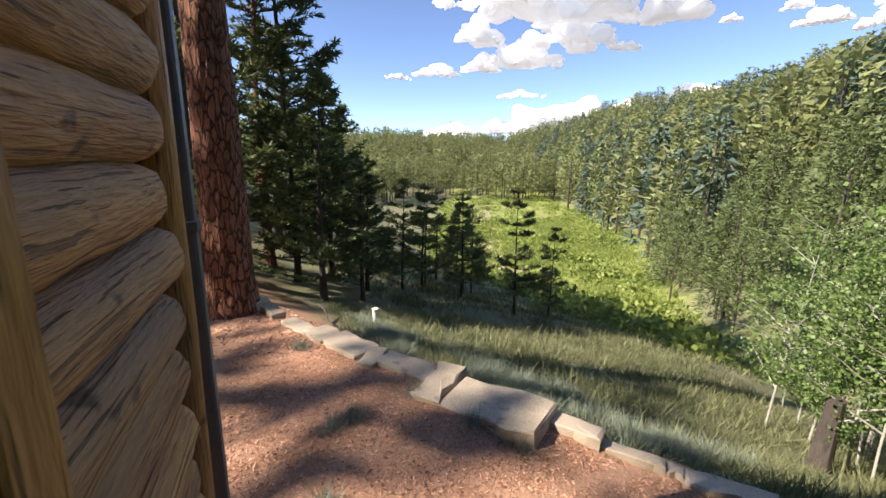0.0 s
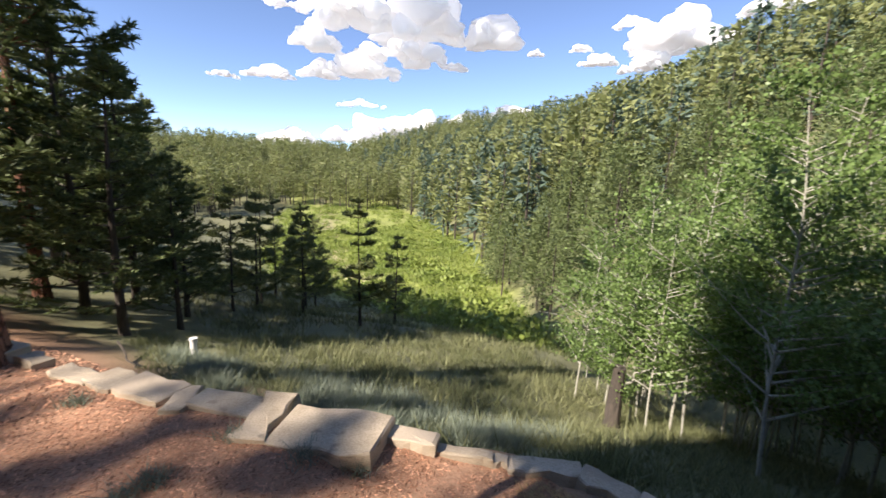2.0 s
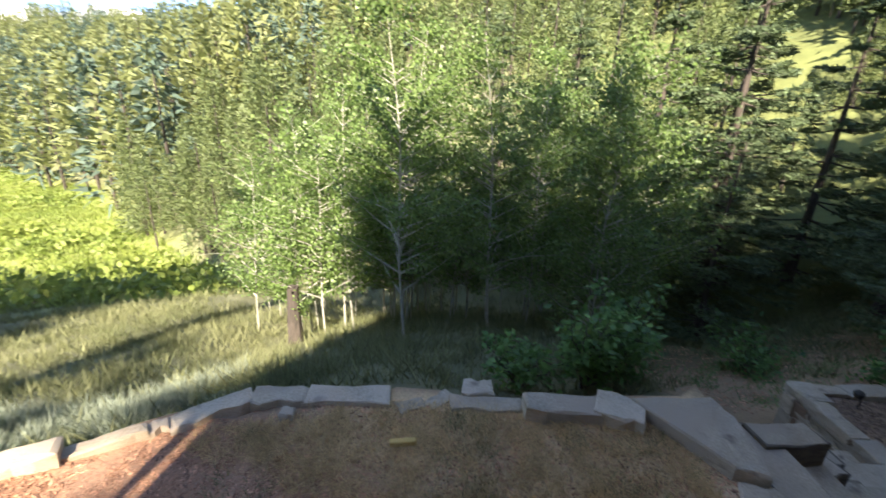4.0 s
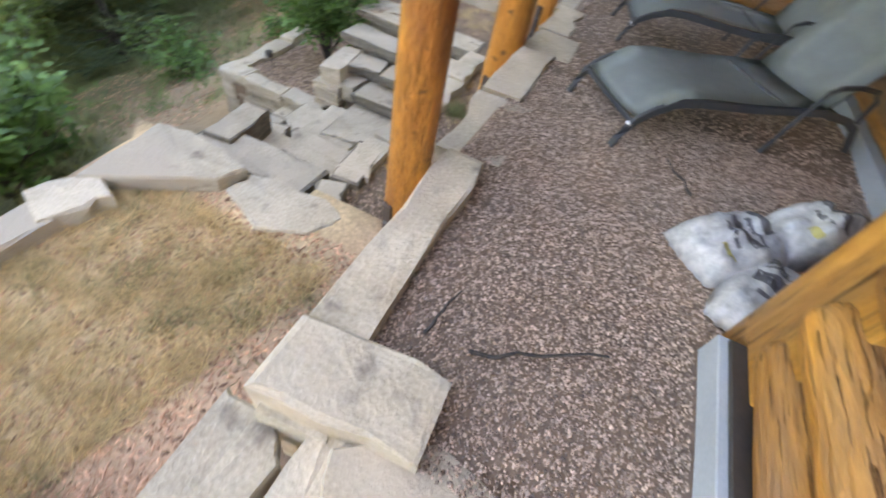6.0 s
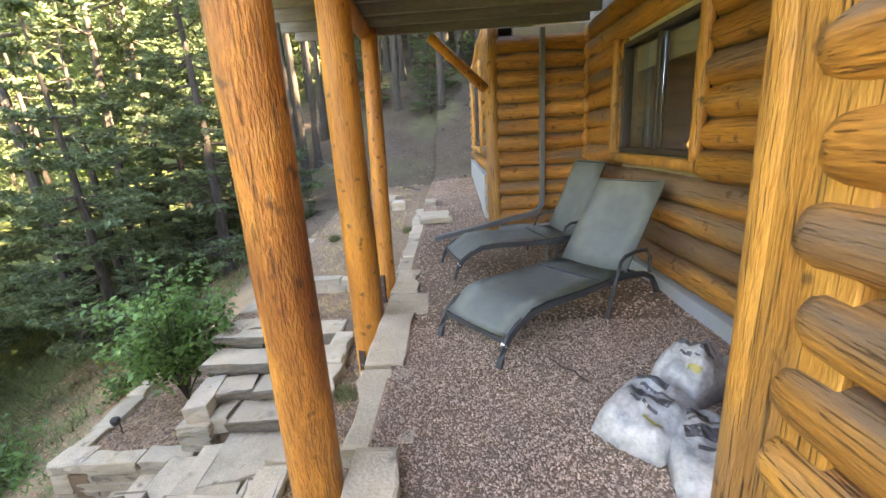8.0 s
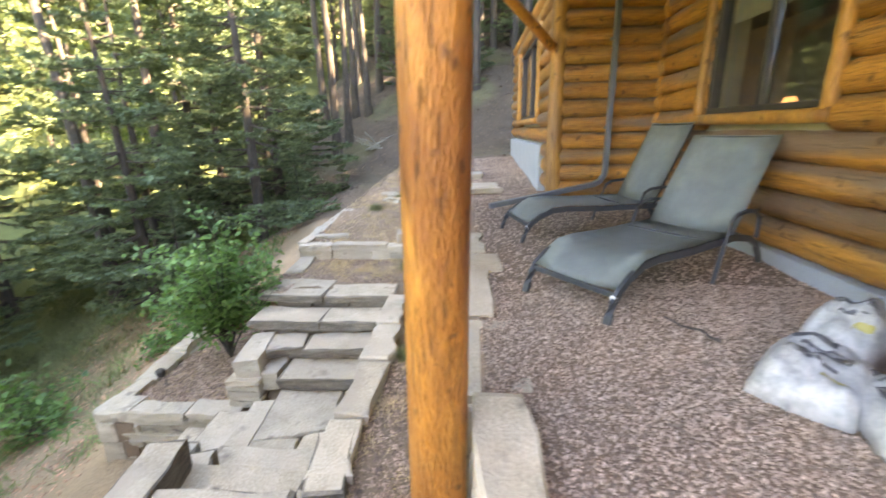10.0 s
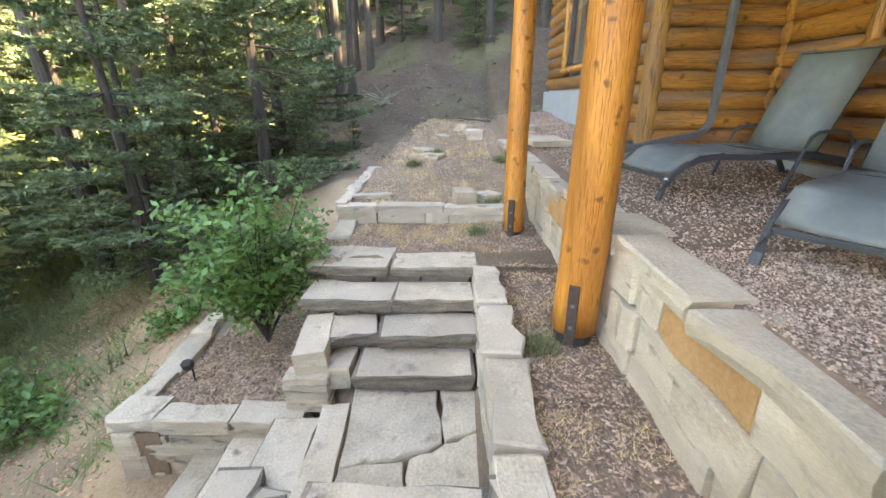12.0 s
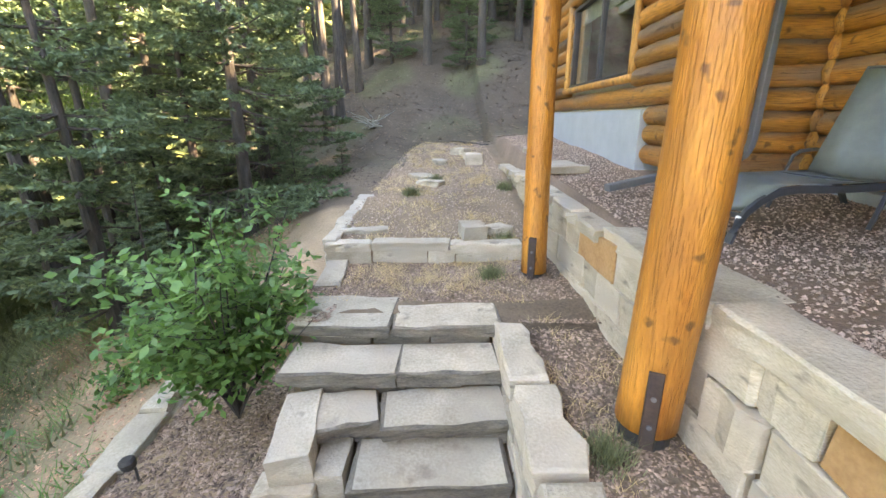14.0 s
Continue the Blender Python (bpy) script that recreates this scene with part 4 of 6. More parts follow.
part("pipe", pipe_path([(0.02, 0, 0.0), (0.08, 0, 1.5), (0.16, 0.0, 3.4)], 0.06, 0.095), M_METAL, spw)
part("strap", box((0.06, -0.055, 1.9), (0.135, 0.055, 1.94), 0.003), M_METAL, spw)

# ---- loungers ----
M_SLING = mat("mesh_sling", (0.25, 0.29, 0.29), (0.34, 0.385, 0.38), 10, 220, 0.42, 0.2)
M_FRAME = mat("powder_coated_frame", (0.035, 0.04, 0.045), (0.055, 0.06, 0.067), 8, 60, 0.45, 0.05)
M_WHITE = mat("white_plastic", (0.7, 0.7, 0.7), (0.8, 0.8, 0.8), 8, 60, 0.5, 0.02)


def sheet(profile, half, thick, sag=0.0):
    """A cloth sheet along a side profile (x, z), with a slight sag across."""
    bm = bmesh.new()
    rows = []
    for x, z in profile:
        rows.append([bm.verts.new((x, y * half, z - sag * (1 - y * y))) for y in (-1, -0.5, 0, 0.5, 1)])
    for r0, r1 in zip(rows, rows[1:]):
        for k in range(4):
            bm.faces.new((r0[k], r1[k], r1[k + 1], r0[k + 1]))
    bmesh.ops.solidify(bm, geom=bm.faces[:], thickness=thick)
    return bm


def lounger(x, y, z, turn, back_angle, label, hinge=1.24, drop=0.04):
    """Sling lounger with its foot at the origin; the backrest turns about the hinge."""
    top = empty("sun_lounger", (x, y, z), label, "lounge chair", "sun loungers", turn=turn)
    seat = [(0.0, 0.17), (0.05, 0.20), (0.12, 0.25), (0.22, 0.30), (0.36, 0.33 - drop * 0.5), (0.7, 0.335 - drop), (1.0, 0.335 - drop), (hinge + 0.03, 0.33 - drop)]
    part("seat_sling", sheet([(a, b + 0.022) for a, b in seat], 0.312, 0.008, 0.015), M_SLING, top, "grey mesh sling seat", smooth=True)
    ca, sa = math.cos(back_angle), math.sin(back_angle)
    back = [(hinge + q * ca, 0.335 - drop + q * sa) for q in (0, 0.2, 0.4, 0.62, 0.83)]
    part("back_sling", sheet(back, 0.302, 0.008, 0.008), M_SLING, top, "grey mesh sling backrest", smooth=True)
    for s in (-1, 1):
        rail = [(-0.07, 0.005), (-0.05, 0.06), (-0.02, 0.13), (0.02, 0.185), (0.10, 0.24), (0.22, 0.29), (0.36, 0.32 - drop * 0.5), (0.7, 0.325 - drop), (1.25, 0.325 - drop), (1.5, 0.28 - drop), (1.62, 0.18), (1.69, 0.09), (1.75, 0.0)]
        part("side_rail", pipe_path([(a, s * 0.305, b) for a, b in rail], 0.026, 0.045), M_FRAME, top, smooth=False)
        part("back_rail", pipe_path([(a, s * 0.28, b - 0.03) for a, b in (back[0], back[2], back[4])], 0.02, 0.03), M_FRAME, top)
        arm = [(0.98, 0.02), (1.06, 0.26), (1.12, 0.42), (1.18, 0.455), (1.32, 0.465), (1.46, 0.45), (1.52, 0.39), (1.53, 0.25)]
        part("arm", pipe_path([(a, s * 0.335, b) for a, b in arm], 0.018, 0.026), M_FRAME, top)
        part("end_cap", box((-0.03, s * 0.30 - 0.018, 0.13), (0.0, s * 0.30 + 0.018, 0.165), 0.005), M_WHITE if s < 0 else M_FRAME, top)
    for a, b in ((0.0, 0.16), (0.95, 0.30), (1.5, 0.23)):
        part("cross_bar", pipe_path([(a, -0.30, b), (a, 0.0, b), (a, 0.30, b)], 0.02, 0.03), M_FRAME, top)
    part("back_bar", pipe_path([(back[4][0], -0.285, back[4][1] - 0.025), (back[4][0], 0, back[4][1] - 0.025), (back[4][0], 0.285, back[4][1] - 0.025)], 0.02, 0.025), M_FRAME, top)
    part("prop", pipe_path([(1.5, 0, 0.23), (1.49, 0, 0.34), (hinge + 0.36 * ca, 0, 0.31 - drop + 0.36 * sa)], 0.02, 0.02), M_FRAME, top)
    return top


lounger(3.26, 0.42, 0.0, -53, radians(52), "dark grey sling sun lounger with raised backrest on the gravel")
lounger(5.0, 0.555, 0.0, -76, radians(66), "dark grey sling sun lounger beside the downspout")

# ---- bags of gravel ----
M_BAG = mat("bag_plastic", (0.24, 0.25, 0.25), (0.56, 0.56, 0.55), 9, 40, 0.3, 0.5)
M_INK = mat("bag_print", (0.05, 0.05, 0.06), (0.13, 0.13, 0.14), 14, 60, 0.4, 0.1)
M_YEL = mat("bag_print_yellow", (0.34, 0.29, 0.08), (0.42, 0.36, 0.12), 14, 60, 0.4, 0.1)


def bag(x, y, z, L, W, H, turn, seed, label, tilt=0):
    top = empty("gravel_bag", (x, y, z), label, "bag", "plastic bags", turn=turn)

    def surf(u, v):
        k = max(0.0, (1 - abs(u) ** 3.0)) ** 0.5 * max(0.0, (1 - abs(v) ** 3.0)) ** 0.5
        w = noise.noise((u * 2.2 + seed, v * 2.2, 0.3)) * 0.28 + noise.noise((u * 6 + seed, v * 6, 1.3)) * 0.12
        return (u * L / 2 * (1 - 0.06 * v * v), v * W / 2 * (1 - 0.10 * u * u), H * k * (0.95 + w) + 0.006 + 0.03 * noise.noise((u * 5, v * 5, seed)) * (1 - k))
    bm = bmesh.new()
    N = 22
    g = [[bm.verts.new(surf(-1 + 2 * i / N, -1 + 2 * j / N)) for j in range(N + 1)] for i in range(N + 1)]
    low = [[bm.verts.new((v.co.x * 0.97, v.co.y * 0.97, 0.0)) for v in row] for row in g]
    for i in range(N):
        for j in range(N):
            bm.faces.new((g[i][j], g[i + 1][j], g[i + 1][j + 1], g[i][j + 1]))
    rim = [(0, j) for j in range(N)] + [(i, N) for i in range(N)] + [(N, j) for j in range(N, 0, -1)] + [(i, 0) for i in range(N, 0, -1)]
    for (i, j), (k, m) in zip(rim, rim[1:] + rim[:1]):
        bm.faces.new((g[i][j], g[k][m], low[k][m], low[i][j]))
    bmesh.ops.delete(bm, geom=[v for v in bm.verts if not v.link_faces], context="VERTS")
    bmesh.ops.recalc_face_normals(bm, faces=bm.faces[:])
    part("sack", bm, M_BAG, top, smooth=True)
    for (u0, u1, v0, v1, m) in ((-0.15, 0.12, -0.55, 0.55, M_INK), (0.22, 0.28, -0.5, 0.4, M_INK), (0.36, 0.55, -0.2, 0.6, M_INK), (-0.35, -0.28, -0.4, 0.3, M_INK), (-0.62, -0.52, -0.7, -0.2, M_YEL)):
        b2 = bmesh.new()
        h = [[b2.verts.new(Vector(surf(u0 + (u1 - u0) * i / 4, v0 + (v1 - v0) * j / 8)) + Vector((0, 0, 0.003))) for j in range(9)] for i in range(5)]
        for i in range(4):
            for j in range(8):
                b2.faces.new((h[i][j], h[i + 1][j], h[i + 1][j + 1], h[i][j + 1]))
        part("printed_bar", b2, m, top)
    return top


bag(2.46, -0.36, 0.0, 0.50, 0.36, 0.17, -48, 1, "half-empty white and grey plastic bag lying on gravel")
bag(2.24, -0.50, 0.0, 0.56, 0.30, 0.12, -20, 5, "grey and white printed plastic bag lying on gravel")
bag(2.74, -0.72, 0.0, 0.42, 0.30, 0.24, -60, 9, "crumpled clear plastic bag leaning on another bag")

# ---- room behind the window ----
M_TABLE = mat("dark_wood", (0.10, 0.055, 0.03), (0.20, 0.11, 0.06), 4, 30, 0.5, 0.1, (0.5, 4, 4))
table = empty("side_table", (5.9, -2.4, -0.15), "dark wooden side table inside the room", "table")
part("tabletop", box((-0.3, -0.25, 1.04), (0.3, 0.25, 1.08), 0.006), M_TABLE, table)
for a, b in ((-0.26, -0.21), (0.26, -0.21), (-0.26, 0.21), (0.26, 0.21)):
    part("leg", box((a - 0.025, b - 0.025, 0.0), (a + 0.025, b + 0.025, 1.04), 0.004), M_TABLE, table)
M_SHADE = mat("lamp_shade", (0.8, 0.5, 0.25), (0.85, 0.55, 0.3), 6, 40, 0.8, 0)
shade_node = M_SHADE.node_tree.nodes["Principled BSDF"]
shade_node.inputs["Emission Color"].default_value, shade_node.inputs["Emission Strength"].default_value = (1.0, 0.45, 0.2, 1), 0.03
tl = empty("table_lamp", (5.9, -2.4, 0.93), "lit table lamp with a warm cloth shade behind the window", "lamp")
v, f = tube([(0, 0, 0.0), (0, 0, 0.02), (0, 0, 0.10), (0, 0, 0.2)], [0.09, 0.08, 0.03, 0.015], 14)
arrays("base", v, f, M_DARK, tl)
v, f = tube([(0, 0, 0.18), (0, 0, 0.36)], [0.12, 0.05], 18, 0, False)
arrays("shade", v, f, M_SHADE, tl)

# ---- small things ----
M_YWOOD = mat("fresh_wood", (0.55, 0.36, 0.10), (0.70, 0.50, 0.18), 8, 50, 0.7, 0.2, (0.5, 4, 4))
ob = part("wood_offcut", box((-0.085, -0.022, -0.06), (0.085, 0.022, -0.02), 0.006), M_YWOOD)
ob.matrix_basis = pose(-0.08, 2.28, -0.56, 0, 0, 12)
tagged(ob, "yellow wood offcut lying on the dry lawn", "wood")
lamp = empty("path_light", (4.33, 4.06, -1.33), "black path light leaning beside the bed stones", "lamp", turn=20)
v, f = tube([(0, 0, -0.08), (0.0, 0.0, 0.06), (-0.02, 0.01, 0.10)], 0.008, 8)
arrays("stake", v, f, M_DARK, lamp)
v, f = tube([(-0.03, 0.015, 0.09), (-0.03, 0.015, 0.11), (-0.035, 0.017, 0.15), (-0.035, 0.017, 0.165)], [0.03, 0.042, 0.045, 0.03], 16)
arrays("head", v, f, M_DARK, lamp)
pipe = empty("white_pipe", (-6.9, 1.2, -1.35), "short white plastic pipe standing in the grass", "pipe")
v, f = tube([(0, 0, -0.1), (0, 0, 0.16)], 0.05, 14)
arrays("stub", v, f, M_WHITE, pipe)
v, f = tube([(0, 0, 0.16), (0, 0, 0.19)], 0.06, 14)
arrays("cap", v, f, M_WHITE, pipe)
r5 = np.random.default_rng(5)
for x, y, L, a in ((1.46, 0.61, 0.22, -10), (1.5, 0.25, 0.5, -60), (-1.7, 0.42, 0.35, -30), (-4.2, 1.5, 0.5, 10), (-3.9, 1.75, 0.4, 60), (-6.8, 0.4, 1.6, 5), (-6.0, 1.2, 0.6, 20), (11.5, 1.7, 1.6, 25), (11.8, 1.9, 1.3, 10), (2.9, -0.1, 0.3, 30), (-0.6, 1.7, 0.25, 70)):
    z = float(ground_z(x, y))
    pts = np.c_[np.linspace(-L / 2, L / 2, 7), r5.normal(size=7) * 0.02 * L, np.full(7, 0.012 + 0.01 * L) + abs(r5.normal(size=7)) * 0.01]
    v, f = tube(pts, np.linspace(0.012, 0.006, 7) * (0.5 + 0.5 * L), 6, 0.08)
    ob = arrays("stick", v, f, M_DBARK)
    ob.matrix_basis = pose(x, y, z + 0.01, 0, 0, a)
    tagged(ob, "fallen bare branch lying on the ground", "branch", "fallen sticks")

# bleached branches heaped at the foot of the wooded hill
brush = empty("brush_pile", (15.0, 4.3, float(ground_z(15.0, 4.3))), "heap of bleached dead branches on the hillside", "branches")
for k in range(15):
    a, L = r5.uniform(0, 6.28), r5.uniform(0.5, 1.3)
    q = np.linspace(0, 1, 6)
    pts = np.c_[np.cos(a) * L * (q - 0.3), np.sin(a) * L * (q - 0.3), 0.03 + r5.uniform(0.1, 0.75) * q * L] + r5.normal(size=(6, 3)) * 0.03
    v, f = tube(pts, np.linspace(0.024, 0.006, 6), 6, 0.06)
    arrays("branch", v, f, M_ABARK, brush)

# ---- trees ----
def needle_crown(pile, limbs, length, width, per_m, r, droop=0.0, spread=1.0):
    """Flat tufts along limbs; limbs: arrays of points."""
    C, A, B = [], [], []
    for L in limbs:
        L = np.asarray(L)
        seg = np.linalg.norm(np.diff(L, axis=0), axis=1).sum()
        n = max(3, int(seg * per_m))
        t = np.sqrt(r.uniform(0.03, 1, n))
        k = t * (len(L) - 1)
        i = np.minimum(k.astype(int), len(L) - 2)
        p = L[i] + (L[i + 1] - L[i]) * (k - i)[:, None]
        d = (L[i + 1] - L[i]) / (np.linalg.norm(L[i + 1] - L[i], axis=1)[:, None] + 1e-9)
        rnd = r.normal(size=(n, 3)) * [1, 1, 0.55]
        a = d * 0.7 + rnd * 0.6 * spread + [0, 0, -droop]
        a /= np.linalg.norm(a, axis=1)[:, None] + 1e-9
        b = np.cross(a, r.normal(size=(n, 3)))
        b /= np.linalg.norm(b, axis=1)[:, None] + 1e-9
        s = length * r.uniform(0.6, 1.35, n)[:, None]
        C.append(p + a * s * 0.7)
        A.append(a * s)
        B.append(b * width * r.uniform(0.7, 1.4, n)[:, None])
    pile.cards(np.concatenate(C), np.concatenate(A), np.concatenate(B))


def conifer(kind, h, r0, seed, detail=1.0, material=None, bark=None, name="conifer_tree"):
    """Trunk and crown meshes of a conifer standing at the origin."""
    r = np.random.default_rng(seed)
    spruce = kind == "spruce"
    n = 12 if r0 < 0.25 else 70
    zs = np.linspace(-0.3, h, n)
    trunk = np.c_[0.02 * h * np.sin(zs * 0.35 + seed) * (zs / h), 0.02 * h * np.cos(zs * 0.3 + seed) * (zs / h), zs]
    wood, green = Pile(), Pile()
    wood.add(*tube(trunk, r0 * (1 - 0.93 * np.clip(zs / h, 0, 1)) * (1 + 0.35 * np.exp(-np.clip(zs, 0, 9) * 4)), 10 if r0 < 0.25 else 40, 0.03, True, seed))
    start = {"spruce": 0.035, "pine": 0.12, "young": 0.15, "tall": 0.55}[kind]
    whorls = int((h * (1 - start)) / (0.33 if spruce else 0.42) * detail ** 0.5)
    limbs = []
    for w in range(whorls):
        t = start + (1 - start) * (w + r.uniform(0, 0.8)) / whorls
        z = t * h
        c = np.array([np.interp(z, zs, trunk[:, q]) for q in range(3)])
        f = (1 - t) / (1 - start)
        reach = h * {"spruce": 0.205, "pine": 0.24, "young": 0.21, "tall": 0.15}[kind] * (f ** 0.75 if kind != "tall" else (0.35 + 0.65 * np.sin(np.clip(f, 0, 1) * 2.6))) + 0.12
        for k in range(int(r.integers(4, 7))):
            if r.uniform() < (0.08 if spruce else 0.25):
                continue
            az = r.uniform(0, 2 * np.pi)
            L = reach * r.uniform(0.6, 1.2)
            rise = r.uniform(-0.42, 0.02) if spruce else r.uniform(-0.05, 0.35)
            q = np.linspace(0, 1, 5)
            pts = c + np.c_[np.cos(az) * L * q, np.sin(az) * L * q, L * (rise * q + (0.22 if spruce else 0.25) * q ** 2.5)]
            limbs.append(pts)
            wood.add(*tube(pts, np.linspace(0.012 * h * 0.18 * (0.4 + f) + 0.006, 0.003, 5), 5, 0, False))
            side = L * 0.45
            for sgn in (-1, 1):
                for q0 in (0.4, 0.65, 0.85):
                    o = pts[0] + (pts[-1] - pts[0]) * q0
                    a2 = az + sgn * r.uniform(0.5, 1.0)
                    s2 = side * (1.1 - q0) * 1.6 * r.uniform(0.7, 1.2)
                    limbs.append(o + np.c_[np.cos(a2) * s2 * q[:3] * 2, np.sin(a2) * s2 * q[:3] * 2, s2 * 0.1 * q[:3]])
    limbs.append(trunk[-3:])
    needle_crown(green, limbs, (0.062 if spruce else 0.11) * (h / 8) ** 0.3 / detail ** 0.25, 0.021 * (h / 8) ** 0.3 / detail ** 0.35 * (0.85 if spruce else 1.0), (86 if spruce else 46) * detail, r, 0.12 if spruce else -0.15)
    top = empty(name, (0, 0, 0), "", "tree")
    wood.ob("trunk", bark or M_DBARK, top)
    green.ob("crown", material or M_NEEDLE, top)
    return top


def stand(proto, spots, label, group):
    """Moves the prototype to the first spot and copies it to the others; spots: x, y, scale."""
    tagged(proto, label, "tree", group)
    for i, (x, y, s) in enumerate(spots):
        m = pose(x, y, float(ground_z(x, y)) - 0.05, 0, 0, (x * 77 + y * 131) % 360) @ Matrix.Diagonal((s, s, s, 1))
        if i == 0:
            spots0 = m
        else:
            copy_thing(proto, m)
    proto.matrix_basis = spots0


def aspen(h, seed, leaves=2600, lean=0.06):
    r = np.random.default_rng(seed)
    zs = np.linspace(-0.3, h, 14)
    az0 = r.uniform(0, 6.28)
    trunk = np.c_[np.cos(az0) * lean * zs * zs / h + 0.05 * np.sin(zs * 1.1 + seed), np.sin(az0) * lean * zs * zs / h + 0.05 * np.cos(zs * 0.9 + seed), zs]
    wood, green = Pile(), Pile()
    wood.add(*tube(trunk, 0.0052 * h * (1 - 0.85 * np.clip(zs / h, 0, 1)), 9, 0.03, True, seed))
    C = []
    nl = int(h * 6.5)
    for k in range(nl):
        t = r.uniform(0.14, 0.98) ** 0.9
        z = t * h
        c = np.array([np.interp(z, zs, trunk[:, q]) for q in range(3)])
        L = h * 0.22 * (0.35 + np.sin((1 - t) * 2.4)) * r.uniform(0.5, 1.1)
        az = r.uniform(0, 2 * np.pi)
        q = np.linspace(0, 1, 5)
        pts = c + np.c_[np.cos(az) * L * q, np.sin(az) * L * q, L * (0.55 * q + r.uniform(-0.2, 0.2) * q * q)] + r.normal(size=(5, 3)) * 0.02 * L * q[:, None]
        wood.add(*tube(pts, np.linspace(0.0035 * h * (1.1 - t) + 0.004, 0.002, 5), 5, 0, False))
        m = int(leaves / nl * (0.4 + L / (h * 0.22)))
        tt = r.uniform(0.25, 1.05, m)
        p = np.stack([np.interp(tt, q, pts[:, i]) for i in range(3)], 1) + r.normal(size=(m, 3)) * 0.13 * (0.4 + tt[:, None])
        C.append(p)
    C = np.concatenate(C)
    n = len(C)
    a = r.normal(size=(n, 3))
    a /= np.linalg.norm(a, axis=1)[:, None]
    b = np.cross(a, r.normal(size=(n, 3)))
    b /= np.linalg.norm(b, axis=1)[:, None]
    s = r.uniform(0.030, 0.050, n)[:, None] * (h / 7) ** 0.4
    green.cards(C, a * s, b * s * 0.85)
    top = empty("aspen_tree", (0, 0, 0), "", "tree")
    wood.ob("trunk", M_ABARK, top)
    green.ob("crown", M_LEAF, top)
    return top


def shrub(name, x, y, z, h, w, n_stems, leaves, seed, label, leaf=0.05, material=None):
    r = np.random.default_rng(seed)
    top = empty(name, (x, y, z), label, "shrub", "shrubs")
    wood, green = Pile(), Pile()
    C = []
    for k in range(n_stems):
        az, L = r.uniform(0, 6.28), r.uniform(0.5, 1.0)
        q = np.linspace(0, 1, 6)
        out = w * r.uniform(0.15, 0.55)
        pts = np.c_[np.cos(az) * out * q ** 1.3, np.sin(az) * out * q ** 1.3, h * L * q] + r.normal(size=(6, 3)) * 0.025 * q[:, None]
        wood.add(*tube(pts, np.linspace(0.009, 0.003, 6), 5, 0, False))
        for j in range(5):
            q0 = r.uniform(0.35, 0.95)
            o = np.array([np.interp(q0, q, pts[:, i]) for i in range(3)])
            d = r.normal(size=3) * [1, 1, 0.5] + [0, 0, 0.3]
            e = o + d / np.linalg.norm(d) * w * 0.22
            tw = o + (e - o) * np.linspace(0, 1, 3)[:, None]
            wood.add(*tube(tw, [0.004, 0.003, 0.002], 4, 0, False))
            m = max(4, leaves // (n_stems * 5))
            C.append(o + (e - o) * r.uniform(0.1, 1.15, m)[:, None] + r.normal(size=(m, 3)) * 0.05 * w)
    C = np.concatenate(C)
    n = len(C)
    a = r.normal(size=(n, 3)) * [1, 1, 0.6] + [0, 0, -0.25]
    a /= np.linalg.norm(a, axis=1)[:, None]
    b = np.cross(a, r.normal(size=(n, 3)) * 0.5 + [0, 0, 1])
    b /= np.linalg.norm(b, axis=1)[:, None]
    s = leaf * r.uniform(0.6, 1.25, n)[:, None]
    green.cards(C, a * s, b * s * 0.5)
    wood.ob("stem", M_DBARK, top)
    green.ob("crown", material or M_SHRUB, top)
    return top


# the old ponderosa beside the litter bed
ponderosa = conifer("tall", 15, 0.30, 3, 1.2, bark=M_BARK, name="ponderosa_pine")
stand(ponderosa, [(-5.75, -0.92, 1.0)], "old ponderosa pine with thick reddish plated bark", "ponderosas")
pine_a, pine_b = conifer("pine", 7.5, 0.13, 11, 1.5), conifer("pine", 7.0, 0.12, 12, 1.5)
stand(pine_a, [(-9.2, 0.5, 0.66), (-11.0, 0.0, 0.75), (-12.8, 1.0, 0.8), (-9.6, -1.9, 1.0), (-16.0, -0.5, 1.0), (-20, 1.5, 1.0), (-19, -4, 1.3)], "dark green young pine on the litter slope", "pines")
stand(pine_b, [(-10.0, 1.5, 0.5), (-11.6, 1.9, 0.55), (-14.5, -0.1, 1.45), (-11.0, -2.6, 1.0), (-17.5, 2.0, 0.9), (-23, 0, 1.2), (-27, 2, 1.1)], "dark green young pine on the litter slope", "pines")
tall_a = conifer("tall", 13, 0.2, 15, 1.0, bark=M_BARK)
stand(tall_a, [(-12.5, -0.7, 0.72), (-9.5, -3.6, 1.0), (-11.6, -1.8, 0.8), (-14, -6, 1.1), (-21, -8, 1.2)], "tall pine with a high open crown", "tall pines")
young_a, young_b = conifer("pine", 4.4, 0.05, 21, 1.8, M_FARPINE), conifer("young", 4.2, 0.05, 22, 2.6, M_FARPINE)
stand(young_a, [(-12.2, 3.1, 0.8), (-12.4, 5.2, 0.8), (-14.5, 4.6, 0.9), (-16.6, 7.5, 0.9), (-20, 7, 1.1)], "small sparse young pine on the grassy slope", "young pines")
stand(young_b, [(-13.0, 4.0, 0.85), (-10.2, 6.0, 0.9), (-11.3, 8.0, 0.75), (-15.0, 6.4, 0.9), (-22, 9, 1.1)], "small sparse young pine on the grassy slope", "young pines")
asp = [aspen(7.5, 31, 5600), aspen(6.5, 32, 5000), aspen(8.5, 33, 6600)]
